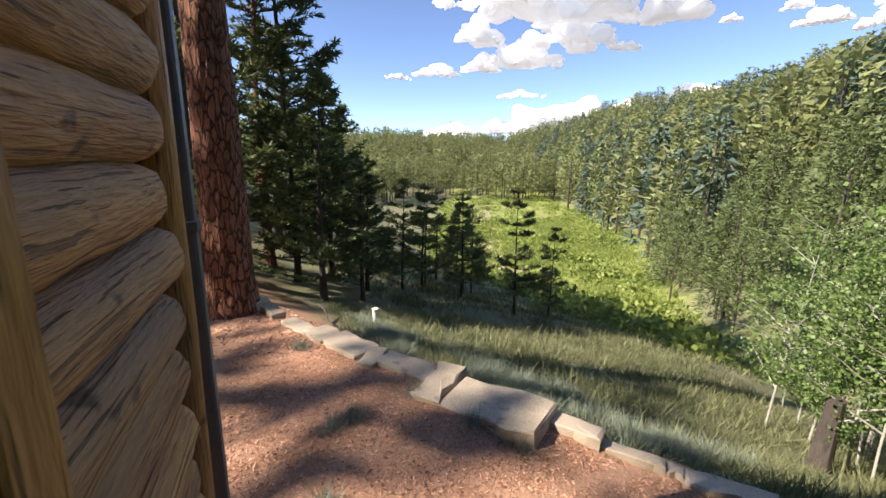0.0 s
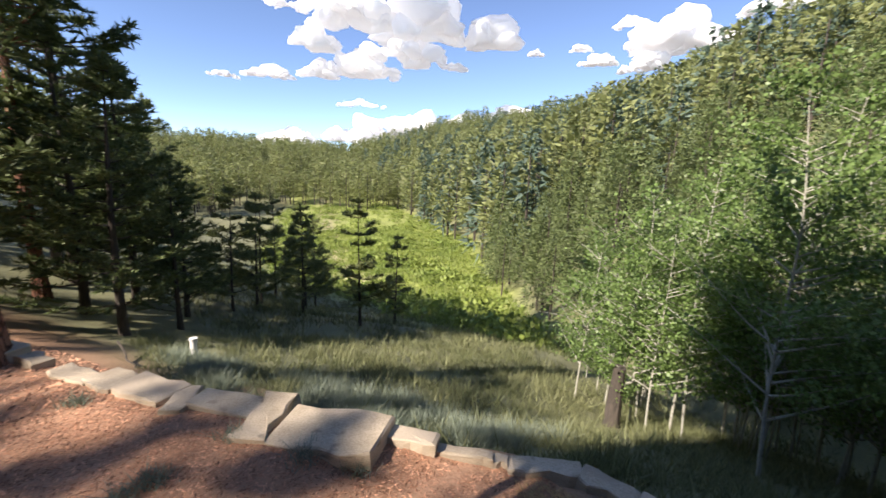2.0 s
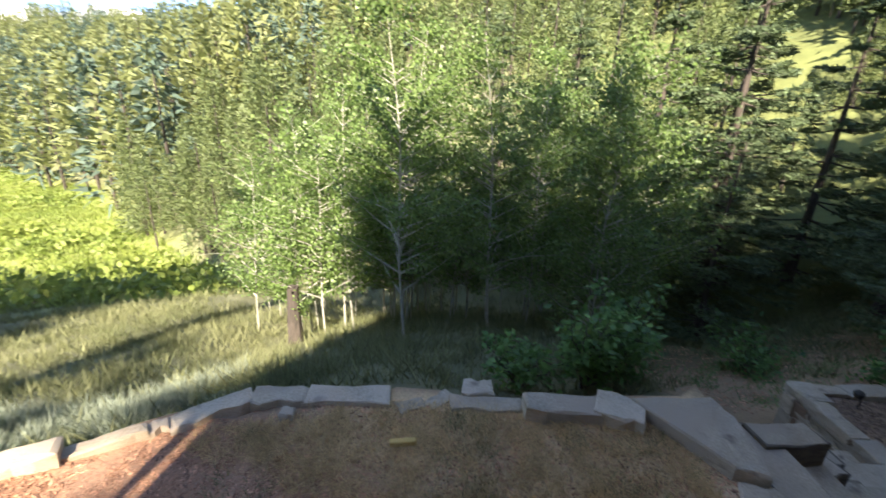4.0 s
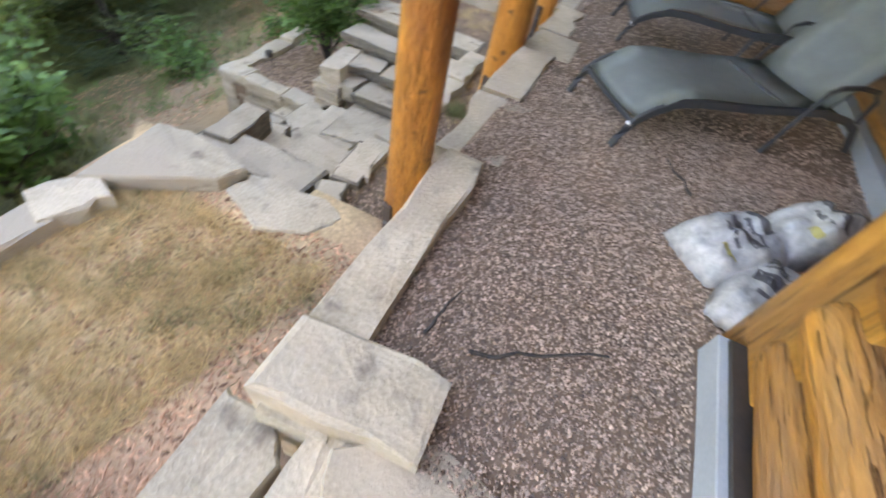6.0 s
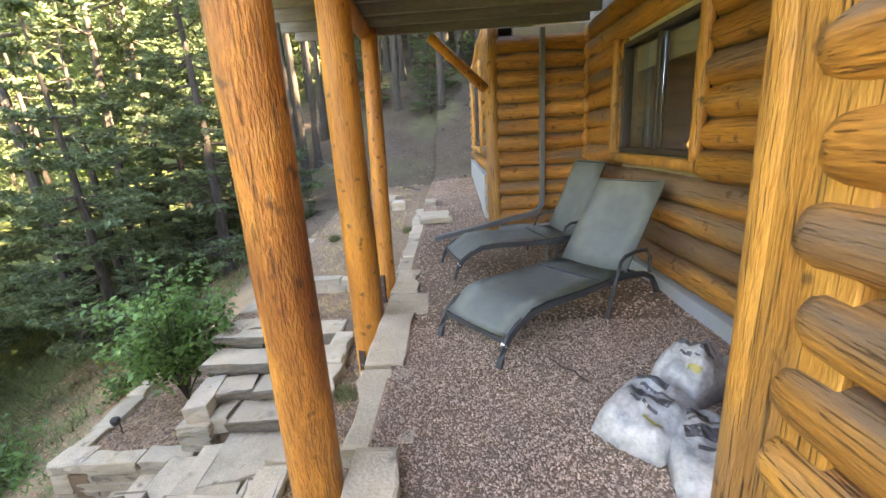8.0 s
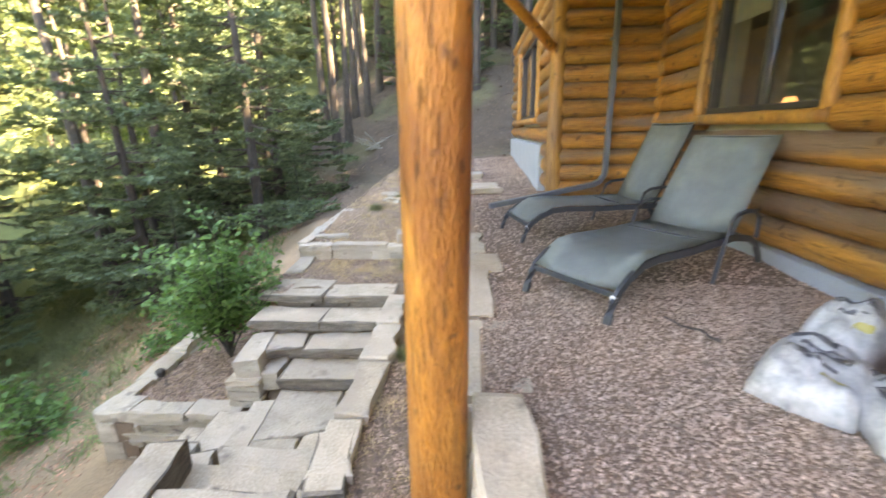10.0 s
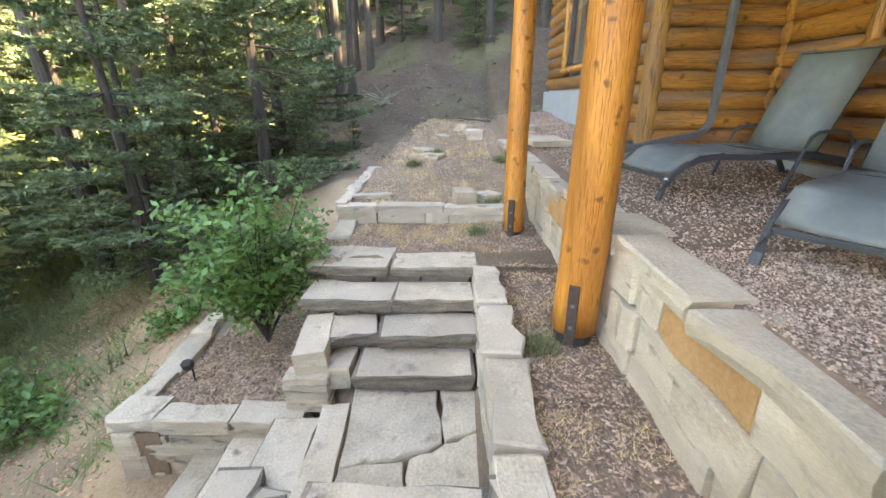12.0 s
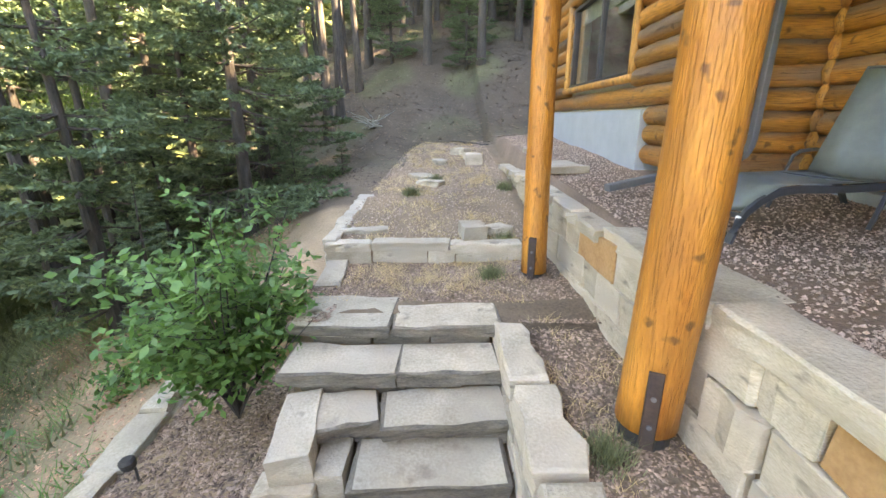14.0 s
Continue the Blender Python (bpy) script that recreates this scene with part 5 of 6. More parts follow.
ASPENS = [[(-3.6, 8.0, 0.85), (-2.2, 7.6, 0.95), (0.6, 6.6, 0.95), (2.3, 6.6, 0.85), (-0.4, 9.6, 1.1), (3.2, 8.6, 0.95)],
          [(4.2, 10.2, 0.95), (12.8, 11.0, 1.0), (-4.2, 8.8, 0.85), (-3.0, 7.2, 0.8), (-1.4, 8.2, 1.0), (1.4, 7.6, 1.05), (0.2, 8.0, 1.0), (2.8, 7.4, 0.9), (-5.0, 9.8, 0.8)],
          [(-0.7, 5.7, 0.82), (-3.4, 9.4, 0.85), (-1.9, 9.6, 1.0), (1.6, 9.2, 1.05), (-0.9, 7.4, 0.95), (2.2, 10.4, 1.0)]]
for p, spots in zip(asp, ASPENS):
    spots = [(x, y, k * (0.66 if x < 2.7 else 0.85)) for x, y, k in spots]
    stand(p, spots, "white-barked aspen with bright green leaves", "aspens")
r8 = np.random.default_rng(8)
thin = aspen(4.2, 35, 900)
stand(thin, [(float(r8.uniform(-4, 2.5)), float(r8.uniform(6.6, 10.5)), float(r8.uniform(0.7, 1.1))) for _ in range(24)], "slender aspen sapling in the thicket", "aspen saplings")
v, f = tube([(0, 0, -0.4), (0, 0, 0.4), (0.02, 0, 1.1)], [0.15, 0.12, 0.10], 12, 0.06, True, 2)
stump = arrays("tree_stump", v, f, M_DBARK)
stump.matrix_basis = pose(-2.8, 6.55, float(ground_z(-2.8, 6.55)))
tagged(stump, "dark dead tree stump among the aspens", "stump")
rh = np.random.default_rng(17)
HILL_TALL = [(x, 2.6 + k * x, h) for x, k, h in zip(rh.uniform(19, 46, 34).tolist(), rh.uniform(-0.24, 0.22, 34).tolist(), rh.uniform(0.8, 1.25, 34).tolist())]
HILL_SMALL = [(x, 2.6 + k * x, h) for x, k, h in zip(rh.uniform(17, 44, 16).tolist(), rh.uniform(-0.24, 0.22, 16).tolist(), rh.uniform(0.25, 0.7, 16).tolist())]
spr = [conifer("spruce", 9.0, 0.14, 41, 1.05, M_SPRUCE), conifer("spruce", 7.0, 0.11, 42, 1.1, M_SPRUCE), conifer("tall", 12, 0.16, 43, 0.7, M_SPRUCE)]
stand(spr[0], [(9.6, 5.7, 0.9), (12.0, 6.3, 1.05), (13.4, 9.6, 1.1), (26.5, 6.2, 1.0), (25.0, -1.0, 1.0), (7.0, 12.0, 1.1)], "dark green spruce on the shaded slope", "spruces")
stand(spr[1], [(7.7, 6.9, 0.95), (9.4, 8.0, 1.0), (12.5, 8.2, 1.1), (16.0, 8.6, 1.2), (21.0, 1.2, 0.75), (6.0, 9.9, 0.8), (29.0, 3.4, 1.1), (7.2, 5.9, 0.3), (8.6, 6.5, 0.4), (10.2, 5.0, 0.22), (12.2, 4.6, 0.16), (14.2, 7.6, 1.0), (10.8, 10.4, 1.2), (3.0, 13.0, 1.1), (5.0, 12.4, 1.2), (7.6, 13.6, 1.2), (9.6, 12.4, 1.2), (1.0, 14.0, 1.1), (-1.6, 13.4, 1.0), (12.0, 11.6, 1.2)] + HILL_SMALL, "dark green spruce on the shaded slope", "spruces")
stand(spr[2], [(18.6, 0.9, 1.0), (15.4, 5.7, 1.0), (16.6, 5.6, 0.9), (21.5, 5.4, 1.1), (20.0, 7.6, 1.1), (24.0, 0.0, 1.2), (9.3, 9.2, 0.95), (11.6, 9.3, 1.0), (24, 7, 1.2), (26, 3.6, 1.1), (31, 1.6, 1.2), (33, 4.6, 1.2), (30, 6.8, 1.1), (28, -2.0, 1.1), (19.6, -1.2, 1.1), (23, -2.8, 1.1), (36, 3, 1.2), (35, -1, 1.2)] + HILL_TALL, "tall bare-stemmed conifer on the hillside", "hillside conifers")
shrub("leafy_shrub", 4.90, 3.72, -1.38, 1.62, 1.3, 26, 4800, 51, "bushy green shrub growing in the stone bed", 0.040)
shrub("leafy_shrub", 1.35, 3.45, -1.0, 1.05, 0.9, 14, 1300, 52, "leafy green shrub beyond the lawn stones", 0.045)
shrub("leafy_shrub", 1.75, 3.75, -1.2, 1.2, 0.8, 12, 1100, 53, "leafy green shrub beyond the lawn stones", 0.045)
shrub("leafy_shrub", 0.75, 3.35, -0.95, 0.55, 0.8, 10, 800, 54, "low leafy shrub beyond the lawn stones", 0.042)
shrub("leafy_shrub", 6.2, 5.4, -2.2, 0.7, 1.2, 12, 900, 55, "low green shrub on the shaded slope", 0.05)
shrub("leafy_shrub", 5.0, 6.6, -2.7, 0.8, 1.6, 12, 1000, 56, "low green shrub on the shaded slope", 0.05)
shrub("leafy_shrub", 5.9, 3.9, -1.4, 0.5, 0.7, 10, 500, 57, "low green shrub behind the bed", 0.04)


# ---- far forest ----
def far_tree(seed, spruce, n=210, size=1.1):
    r = np.random.default_rng(seed)
    t = r.uniform(0.08 if spruce else 0.25, 1, n)
    rad = (0.20 * (1 - t) ** 0.8 if spruce else 0.20 * np.sqrt(np.clip(1 - ((t - 0.55) / 0.47) ** 2, 0.02, 1)) * (1.1 - 0.5 * t)) * np.sqrt(r.uniform(0.15, 1, n)) + 0.012
    az = r.uniform(0, 2 * np.pi, n)
    c = np.c_[np.cos(az) * rad, np.sin(az) * rad, t]
    a = np.c_[np.cos(az), np.sin(az), r.uniform(-0.7, 0.3, n) if spruce else r.uniform(-0.2, 0.7, n)] + r.normal(size=(n, 3)) * 0.4
    a *= (0.028 + 0.032 * (1 - t))[:, None] * size
    b = np.cross(a, r.normal(size=(n, 3)))
    b /= np.linalg.norm(b, axis=1)[:, None] + 1e-9
    b *= r.uniform(0.012, 0.024, n)[:, None] * size
    v = np.stack([c - b, c + b, c + a * 1.5], 1).reshape(-1, 3)
    return v, np.arange(n * 3).reshape(-1, 3)


def forest(name, spots, protos, material, label):
    V, F, n = [], [], 0
    W = Pile()
    for i, (x, y, h) in enumerate(spots):
        v, f = protos[i % len(protos)]
        z = float(ground_z(x, y))
        ca, sa = math.cos(i * 1.7), math.sin(i * 1.7)
        q = v * h
        q = np.c_[q[:, 0] * ca - q[:, 1] * sa, q[:, 0] * sa + q[:, 1] * ca, q[:, 2]] + [x, y, z - 0.2]
        V.append(q)
        F.append(f + n)
        n += len(v)
        W.add(*tube([(x, y, z - 0.4), (x, y, z + h * 0.8)], [h * 0.014, h * 0.004], 5, 0, False))
    top = empty(name, (0, 0, 0), label, "forest", kind="stuff")
    arrays("foliage", np.concatenate(V), np.concatenate(F), material, top)
    W.ob("trunks", M_DBARK, top)
    return top


rf = np.random.default_rng(77)
P_SP, P_PI = [far_tree(s, True, 300, 0.85) for s in range(5)], [far_tree(s + 9, False, 300, 0.85) for s in range(5)]


def scatter(n, x0, x1, y0, y1, keep, h0, h1, gap):
    out = []
    while n > 0:
        n -= 1
        x, y = rf.uniform(x0, x1), rf.uniform(y0, y1)
        if keep(x, y) and all((x - a) ** 2 + (y - b) ** 2 > gap * gap for a, b, _ in out[-160:]):
            out.append((float(x), float(y), float(rf.uniform(h0, h1))))
    return out


def valley_side(x, y):
    return y - (9 - 0.45 * min(x, 0) - 0.12 * max(x, 0)) - (1 + 13 * float(sstep(-2, -45, x)))


opp = scatter(4300, -170, 45, 12, 150, lambda x, y: valley_side(x, y) > -0.5 + 1.5 * math.sin(x * 0.3) and y < 105 + abs(x) * 0.3 and math.hypot(x, y) > 19, 6, 14, 2.6)
P_NEAR = [far_tree(s + 20, s % 2 == 0, 2200, 0.36) for s in range(4)]
brow = [(x, y, h * 0.62) for x, y, h in opp if math.hypot(x, y) < 40]
opp = [s for s in opp if math.hypot(s[0], s[1]) >= 40]
forest("pine_forest", brow, P_NEAR, M_NEEDLE, "tall pines rising behind the aspens")
forest("spruce_forest", [s for i, s in enumerate(opp) if i % 5 in (0, 1)], P_SP, M_NEEDLEB, "dense blue-green spruce forest on the far slope")
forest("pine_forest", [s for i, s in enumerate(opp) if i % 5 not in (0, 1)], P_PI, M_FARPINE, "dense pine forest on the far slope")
west = scatter(2800, -260, -78, -60, 130, lambda x, y: x < -92 + 9 * math.sin(y * 0.13) + 4 * math.sin(y * 0.41), 5, 12, 2.8)
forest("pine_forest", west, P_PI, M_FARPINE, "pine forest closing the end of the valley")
# Unseen trees south of the house, added and spaced to filter the sun
behind = scatter(420, -60, 40, -46, -10, lambda x, y: not (-14 < x < 14 and y > -16), 9, 13, 2.5) + [(-10.4 + 1.35 * k, -14.0 - 3.4 * (k % 2), 12.0 + (k * 7 % 3)) for k in (1, 4, 6)]  + scatter(170, 0, 17, -17, -8.6, lambda x, y: True, 12, 16, 1.8)
forest("pine_forest", behind, P_PI, M_NEEDLE, "unseen pine forest behind the house, added to shade the ground")
east = scatter(1500, 14, 70, -26, 45, lambda x, y: (x > 27 and abs(y - 2.6) > 0.22 * x) or x > 44 or (y < -3.5 and x > 17) or (y > 12 and x > 20), 8, 13, 2.4)
# Extra trees on the south side, added to keep the sun off the hill
east += scatter(200, 15, 27, -16, -6, lambda x, y: True, 9, 13, 1.5) + scatter(220, 24, 52, -18, -5, lambda x, y: True, 9, 13, 1.8)
forest("conifer_forest", east, P_SP, M_NEEDLE, "conifer forest on the hill beyond the house")

# meadow willows and bushes
M_BUSH = mat("meadow_bushes", (0.15, 0.23, 0.05), (0.32, 0.38, 0.09), 0.3, 6, 0.6, 0, vary=0.3, island=True, glow_through=0.35)
pile = Pile()
rb = np.random.default_rng(9)
for k in range(420):
    x = rb.uniform(-95, -9)
    y = 9 - 0.45 * x + rb.uniform(-1.15, 1.1) * (1 + 13 * float(sstep(-2, -45, x)))
    if rb.uniform() < 0.3 and x > -30:
        continue
    s = rb.uniform(0.35, 1.1)
    n = 90
    d = rb.normal(size=(n, 3))
    d /= np.linalg.norm(d, axis=1)[:, None]
    d[:, 2] = abs(d[:, 2])
    c = np.array([x, y, float(ground_z(x, y))]) + d * [s * 1.5, s * 1.5, s] * rb.uniform(0.6, 1.05, n)[:, None]
    a = rb.normal(size=(n, 3))
    a *= (0.16 * s / np.linalg.norm(a, axis=1))[:, None]
    b = np.cross(a, rb.normal(size=(n, 3)))
    b *= (0.12 * s / (np.linalg.norm(b, axis=1) + 1e-9))[:, None]
    pile.cards(c, a, b)
tagged(pile.ob("meadow_bushes", M_BUSH), "bright green willow bushes on the valley floor", "bushes", kind="stuff")


# ---- grass, litter and gravel ----
def blades(name, n, pick, h0, h1, width, material, label, seed, lean=0.5):
    r = np.random.default_rng(seed)
    P2 = pick(r, n)
    z = ground_z(P2[:, 0], P2[:, 1])
    c = np.c_[P2, z]
    n = len(c)
    up = np.c_[r.normal(size=(n, 2)) * lean, np.ones(n)] * r.uniform(h0, h1, n)[:, None]
    side = np.c_[r.normal(size=(n, 2)), np.zeros(n)]
    side *= width / (np.linalg.norm(side, axis=1)[:, None] + 1e-9)
    tip = c + up
    v = np.stack([c - side, c + side, tip], 1).reshape(-1, 3)
    return tagged(arrays(name, v, np.arange(n * 3).reshape(-1, 3), material), label, "grass", kind="stuff")


def tufted(x0, x1, y0, y1, ok, tufts, spread):
    def pick(r, n):
        c = np.c_[r.uniform(x0, x1, tufts), r.uniform(y0, y1, tufts)]
        c = c[ok(c[:, 0], c[:, 1])]
        k = r.integers(0, len(c), n)
        p = c[k] + r.normal(size=(n, 2)) * spread
        return p[ok(p[:, 0], p[:, 1])]
    return pick


def edge_y(x):
    return np.interp(x, EDGE_X, EDGE_Y)


outside = lambda x, y: (y > edge_y(x) + 0.25) & ((x < 2.3) | ((y > 4.6) & (np.sin(x * 1.4 + y) * np.sin(y * 1.7 - x * 0.6) > 0.25)))
blades("slope_grass", 60000, tufted(-9, 4, 0.5, 9, outside, 1800, 0.09), 0.05, 0.22, 0.004, M_GRASS, "grey-green grass on the near slope", 61)
blades("slope_grass", 45000, tufted(-30, 8, 2, 18, lambda x, y: outside(x, y) & (y < 14 - 0.4 * x), 2600, 0.2), 0.08, 0.3, 0.012, M_GRASS, "grey-green grass on the lower slope", 62)
M_SAGE = mat("sage_leaves", (0.16, 0.20, 0.15), (0.30, 0.35, 0.27), 2, 10, 0.7, 0, vary=0.25, island=True, glow_through=0.2)
blades("sage_tufts", 22000, tufted(-9.5, -2.2, 1.0, 4.5, lambda x, y: (y > edge_y(x) + 0.5) & (y < edge_y(x) + 2.4), 120, 0.10), 0.08, 0.26, 0.006, M_SAGE, "silvery sage tufts along the slope", 63)
lawn = lambda x, y: (x > -1.6) & (x < 1.75) & (y > 1.15) & (y < edge_y(x) - 0.18)
blades("dry_lawn_grass", 40000, tufted(-1.4, 1.8, 1.3, 2.7, lambda x, y: lawn(x, y) & (y > 1.7 - 0.25 * x), 900, 0.05), 0.015, 0.06, 0.0022, M_DRY, "short dry straw-coloured lawn grass", 64, 1.2)
blades("green_lawn_grass", 3200, tufted(-1.2, 2.0, 1.2, 2.6, lambda x, y: lawn(x, y) & ((x > 0.9) | (np.sin(x * 5) > 0.5)), 130, 0.06), 0.02, 0.08, 0.0025, M_GRASS, "green tufts in the dry lawn", 65, 0.6)
blades("terrace_grass", 9000, tufted(5.1, 12, 1.4, 3.2, lambda x, y: (x > 5.2) & (y > 1.5), 240, 0.06), 0.015, 0.07, 0.0025, M_DRY, "dry grass on the upper terraces", 66, 1.0)
blades("terrace_grass", 2500, tufted(2.3, 9, 1.2, 3.0, lambda x, y: ((x > 5.2) & (y > 1.4)) | ((y < 1.68) & (y > 1.25)), 14, 0.05), 0.04, 0.13, 0.003, M_GRASS, "green grass tufts among the stones", 67, 0.4)
blades("terrace_grass", 5000, tufted(2.4, 6.2, 1.05, 3.3, lambda x, y: ((y < 1.70) & (y > 1.12) & (x < 4.95)) | ((x > 5.25) & (y > 1.5)), 200, 0.05), 0.01, 0.045, 0.002, M_DRY, "dry straw on the soil beside the stairs", 71, 1.0)
blades("weeds", 1500, tufted(-5, -0.8, -0.3, 2.2, lambda x, y: y < edge_y(x) - 0.3, 16, 0.05), 0.03, 0.13, 0.004, M_SAGE, "small pale weeds growing in the litter bed", 68, 0.6)
blades("slope_grass", 16000, tufted(5, 16, 6.6, 12, lambda x, y: y > 6.6, 500, 0.16), 0.05, 0.24, 0.008, M_GRASS, "thin grass under the spruces", 72, 0.7)
blades("slope_weeds", 5000, tufted(2.5, 14, 4.7, 9, lambda x, y: y > 4.7, 90, 0.14), 0.04, 0.24, 0.006, M_SHRUB, "green weeds on the shaded slope", 69, 0.8)
blades("meadow_grass", 50000, tufted(-60, -8, 10, 45, lambda x, y: abs(y - 9 + 0.45 * x) < 2 + 13 * sstep(-2, -45, x), 5000, 0.35), 0.15, 0.5, 0.04, M_BUSH, "bright green meadow grass", 70)


def chips(name, n, x0, x1, y0, y1, ok, s0, s1, flat, material, label, seed, long=1.0):
    """Small angular pebbles or chips, half sunk in the ground."""
    r = np.random.default_rng(seed)
    p = np.c_[r.uniform(x0, x1, n), r.uniform(y0, y1, n)]
    p = p[ok(p[:, 0], p[:, 1])]
    n = len(p)
    c = np.c_[p, ground_z(p[:, 0], p[:, 1]) + 0.002]
    s = r.uniform(s0, s1, n) * r.uniform(0.6, 1.2, n)
    az = r.uniform(0, 6.28, n)
    u = np.c_[np.cos(az), np.sin(az), r.normal(size=n) * 0.25] * (s * long)[:, None]
    w = np.c_[-np.sin(az), np.cos(az), r.normal(size=n) * 0.25] * (s * r.uniform(0.5, 0.9, n))[:, None]
    k = np.c_[r.normal(size=(n, 2)) * 0.3, np.ones(n)] * (s * flat)[:, None]
    v = np.stack([c + u, c + w, c - u * r.uniform(0.6, 1, n)[:, None], c - w, c + k], 1).reshape(-1, 3)
    base = np.array([(0, 1, 4), (1, 2, 4), (2, 3, 4), (3, 0, 4)])
    f = (np.arange(n)[:, None, None] * 5 + base).reshape(-1, 3)
    return tagged(arrays(name, v, f, material), label, "gravel", kind="stuff")


chips("gravel", 76000, 0.98, 3.6, -1.2, 0.98, lambda x, y: (y < 0.95) & ((x > 1.9) | (y > -0.27)), 0.004, 0.011, 0.7, M_GRAVEL, "pinkish brown pea gravel covering the terrace", 81)
chips("gravel", 30000, 3.6, 11.5, -1.2, 1.0, lambda x, y: (y < 0.98) & ((x < 6.4) | (y > 0.08)), 0.008, 0.017, 0.7, M_GRAVEL, "pinkish brown pea gravel covering the far terrace", 82)
chips("gravel", 44000, 2.3, 6.2, 1.06, 3.3, lambda x, y: ((y < 1.70) & (x < 4.95)) | (x > 5.25), 0.005, 0.015, 0.5, M_MULCH, "loose gravel, bark and soil between the stones", 83, 1.5)
bed = lambda x, y: (y < edge_y(x) - 0.12) & ((x < -1.35) | (y > -0.2)) & ((x < 0.0) | (y > 1.12))
chips("wood_litter", 64000, -4.2, 1.9, -0.8, 2.7, lambda x, y: bed(x, y), 0.004, 0.013, 0.4, M_CHIP, "reddish pine litter and granite chips on the bed", 84, 2.2)
chips("wood_litter", 14000, -9, -4.2, -3, 1.5, lambda x, y: y < edge_y(x) + 1.0, 0.012, 0.026, 0.35, M_CHIP, "reddish pine litter under the old pine", 85, 2.0)
chips("bark_mulch", 9000, 4.05, 5.9, 3.0, 4.25, lambda x, y: y < 4.22, 0.008, 0.02, 0.4, M_MULCH, "dark bark mulch in the planted bed", 86, 1.8)
chips("hill_litter", 34000, 9.5, 32, -4, 10, lambda x, y: (y > 3.4) | (x > 11.5), 0.012, 0.045, 0.35, mat("forest_litter", (0.08, 0.055, 0.04), (0.24, 0.17, 0.125), 12, 50, 0.9, 0.1, vary=0.6, island=True), "brown needle litter and twigs on the wooded hill", 88, 2.0)
chips("slope_litter", 12000, 2.5, 9.5, 4.6, 9, lambda x, y: y > 4.6, 0.008, 0.022, 0.35, M_CHIP, "brown litter on the shaded slope", 89, 1.8)
chips("terrace_chips", 12000, 6.3, 12, 1.3, 3.3, lambda x, y: y > 1.35, 0.007, 0.018, 0.6, M_GRAVEL, "gravelly soil on the upper terrace", 87)

blades("fallen_needles", 40000, tufted(-6.5, 0.6, -0.8, 2.6, lambda x, y: bed(x, y) & (y < 1.9 - 0.3 * x), 4000, 0.12), 0.004, 0.012, 0.0025, mat("dead_needles", (0.30, 0.14, 0.08), (0.55, 0.30, 0.18), 1, 9, 0.8, 0, vary=0.4, island=True), "long reddish fallen pine needles", 90, 6.0)


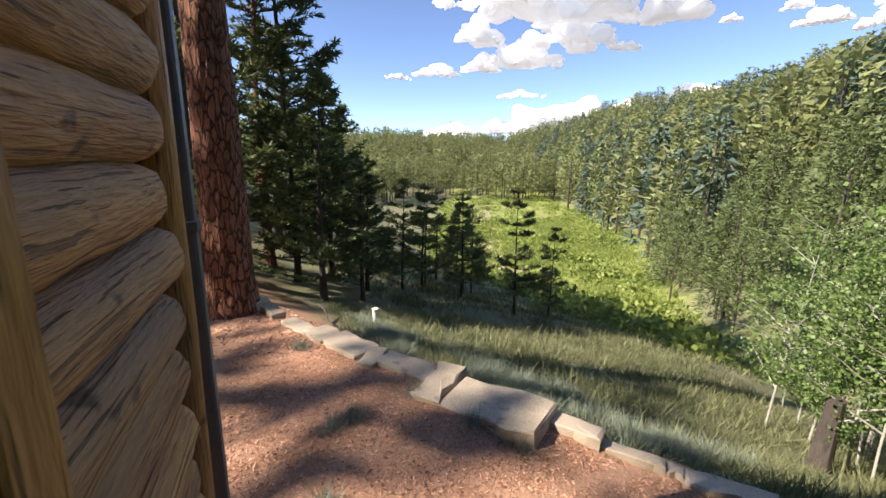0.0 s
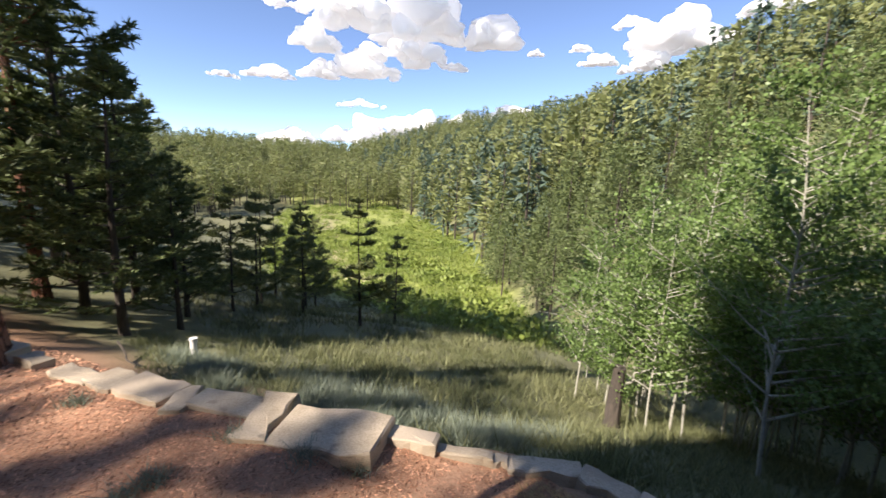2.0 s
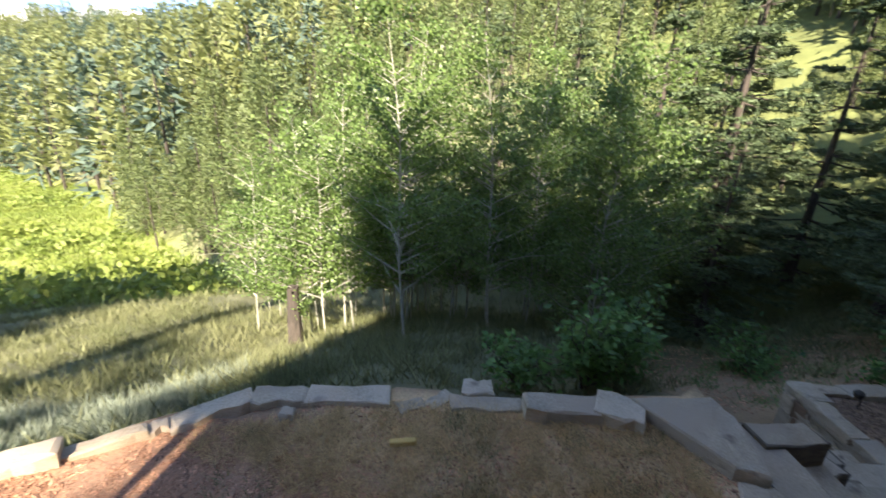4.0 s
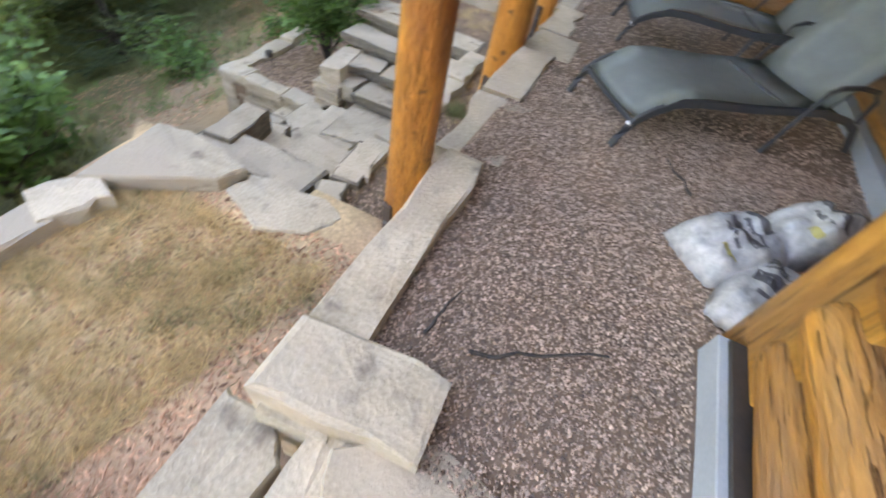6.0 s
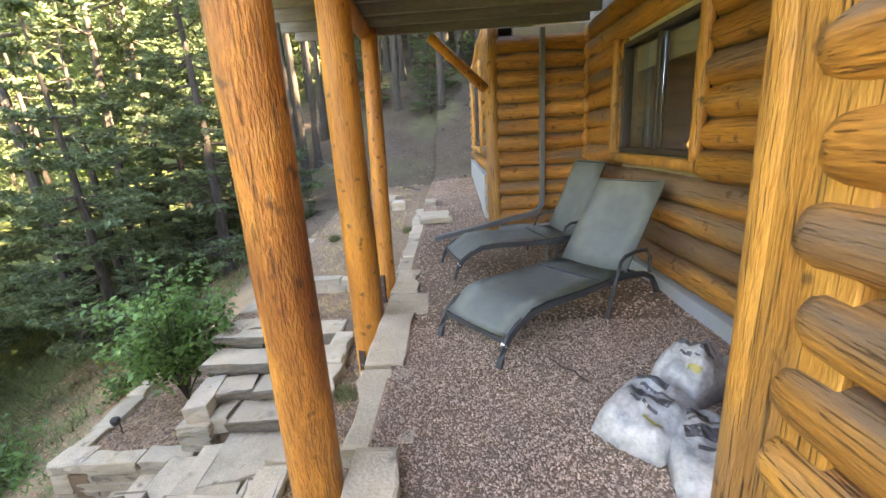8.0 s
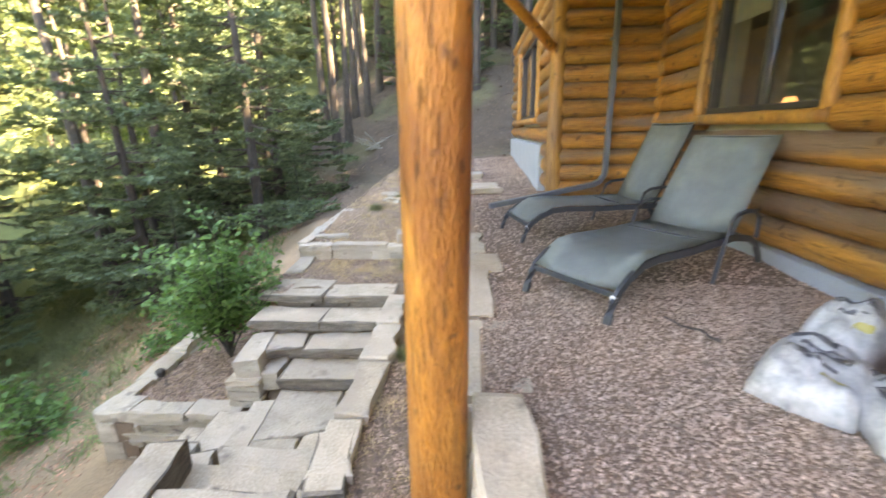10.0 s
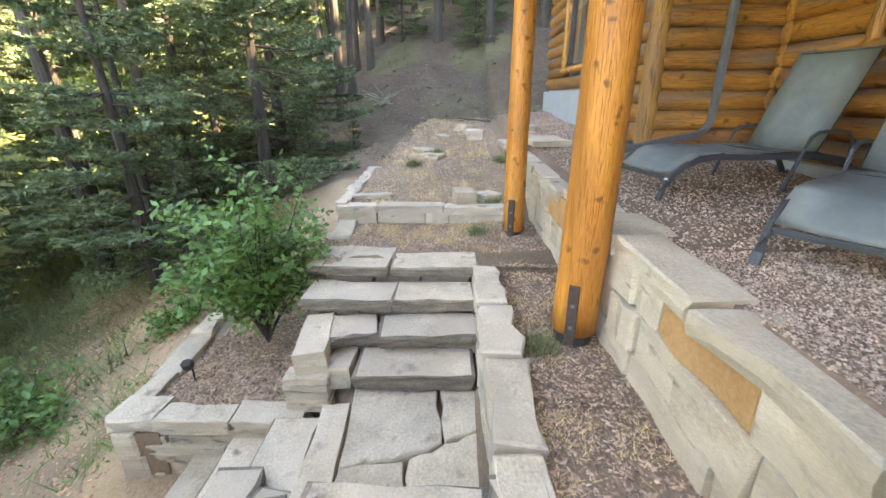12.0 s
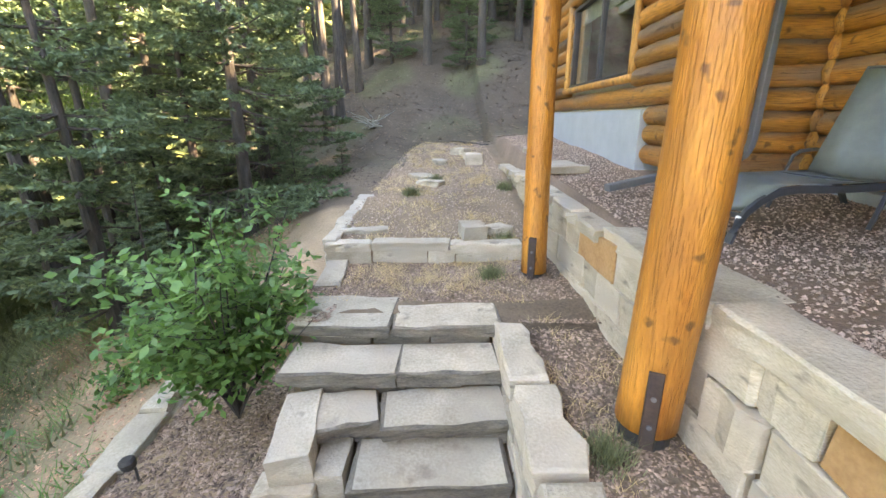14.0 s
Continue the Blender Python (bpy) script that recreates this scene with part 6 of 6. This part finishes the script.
# ---- clouds ----
def cloud(x, y, z, w, h, seed):
    r = np.random.default_rng(seed)
    bm = bmesh.new()
    for k in range(26):
        t = r.uniform(-1, 1)
        s = h * r.uniform(0.16, 0.5) * (1 - 0.6 * abs(t))
        m = Matrix.Translation((t * w * 0.5, r.uniform(-0.3, 0.3) * w * 0.5, s * 0.5 + r.uniform(0, 0.55) * h * (1 - abs(t)) ** 1.5)) @ Matrix.Diagonal((s * r.uniform(1.1, 1.9), s * 1.3, s * 0.8, 1))
        bmesh.ops.create_icosphere(bm, subdivisions=3 if w > 300 else 2, radius=1.0, matrix=m)
    for v in bm.verts:
        p = v.co / h * 1.6 + Vector((seed * 3.1, 0, 0))
        v.co += v.co.normalized() * 0 + Vector((noise.noise(p), noise.noise(p + Vector((9, 0, 0))), noise.noise(p + Vector((0, 9, 0))))) * h * 0.28 + Vector((noise.noise(p * 3), noise.noise(p * 3 + Vector((5, 0, 0))), noise.noise(p * 3 + Vector((0, 5, 0))))) * h * 0.10
        if v.co.z < 0:
            v.co.z *= 0.35
    ob = part("cloud", bm, M_CLOUD, smooth=True)
    ob.matrix_basis = pose(x, y, z, 0, 0, math.degrees(math.atan2(y, x)) - 90)
    tagged(ob, "white fair-weather cumulus cloud", "cloud", "clouds", "structure")


def cloud_at(az, el, wide, high, seed, dist=2600):
    a, e = radians(az), radians(el)
    d = dist * math.cos(e)
    cloud(math.cos(a) * d, math.sin(a) * d, dist * math.sin(e), dist * radians(wide), dist * radians(high), seed)
CLOUDS = [(149.7, 16.7, 9.3, 4.0, 1), (142.3, 15.7, 10.2, 5.8, 2), (144.0, 13.0, 14.0, 3.5, 3), (149.7, 11.4, 9.1, 3.1, 4), (155.2, 13.8, 4.7, 3.0, 5), (154.9, 10.8, 4.5, 1.9, 6), (160.8, 10.2, 5.3, 1.6, 7), (165.6, 9.7, 3.5, 0.8, 8), (133.2, 15.4, 5.5, 4.1, 9), (122.1, 14.8, 2.7, 1.0, 10), (119.9, 13.2, 3.7, 1.1, 11), (127.5, 14.4, 1.9, 0.8, 12), (111.5, 14.4, 9.9, 4.3, 13),
          (116.6, 17.0, 3.5, 1.4, 14), (114.2, 12.6, 4.2, 2.2, 15), (149.7, 7.7, 5.8, 1.0, 16), (166.9, 1.7, 8.0, 1.5, 17), (158.1, 2.6, 9.2, 2.1, 18), (148.9, 3.3, 10.3, 3.3, 19), (142.3, 4.1, 6.7, 4.1, 20), (135.6, 6.0, 5.9, 2.1, 21), (129.3, 5.9, 9.5, 3.5, 22), (155.1, 17.9, 10.4, 2.3, 23), (103.4, 17.0, 6.7, 1.6, 24), (119.9, 13.2, 4.5, 1.5, 25), (116.4, 12.2, 2.5, 1.1, 26)]
for c in CLOUDS:
    cloud_at(*c)
rc = np.random.default_rng(99)
for k in range(16):
    az, el = rc.uniform(0, 360), rc.uniform(12, 68)
    if 95 < az < 190 and el < 32 or abs(az - 268) < 28 and abs(el - 37) < 24:
        continue
    cloud_at(az, el, rc.uniform(6, 15), rc.uniform(2.5, 6), 40 + k)
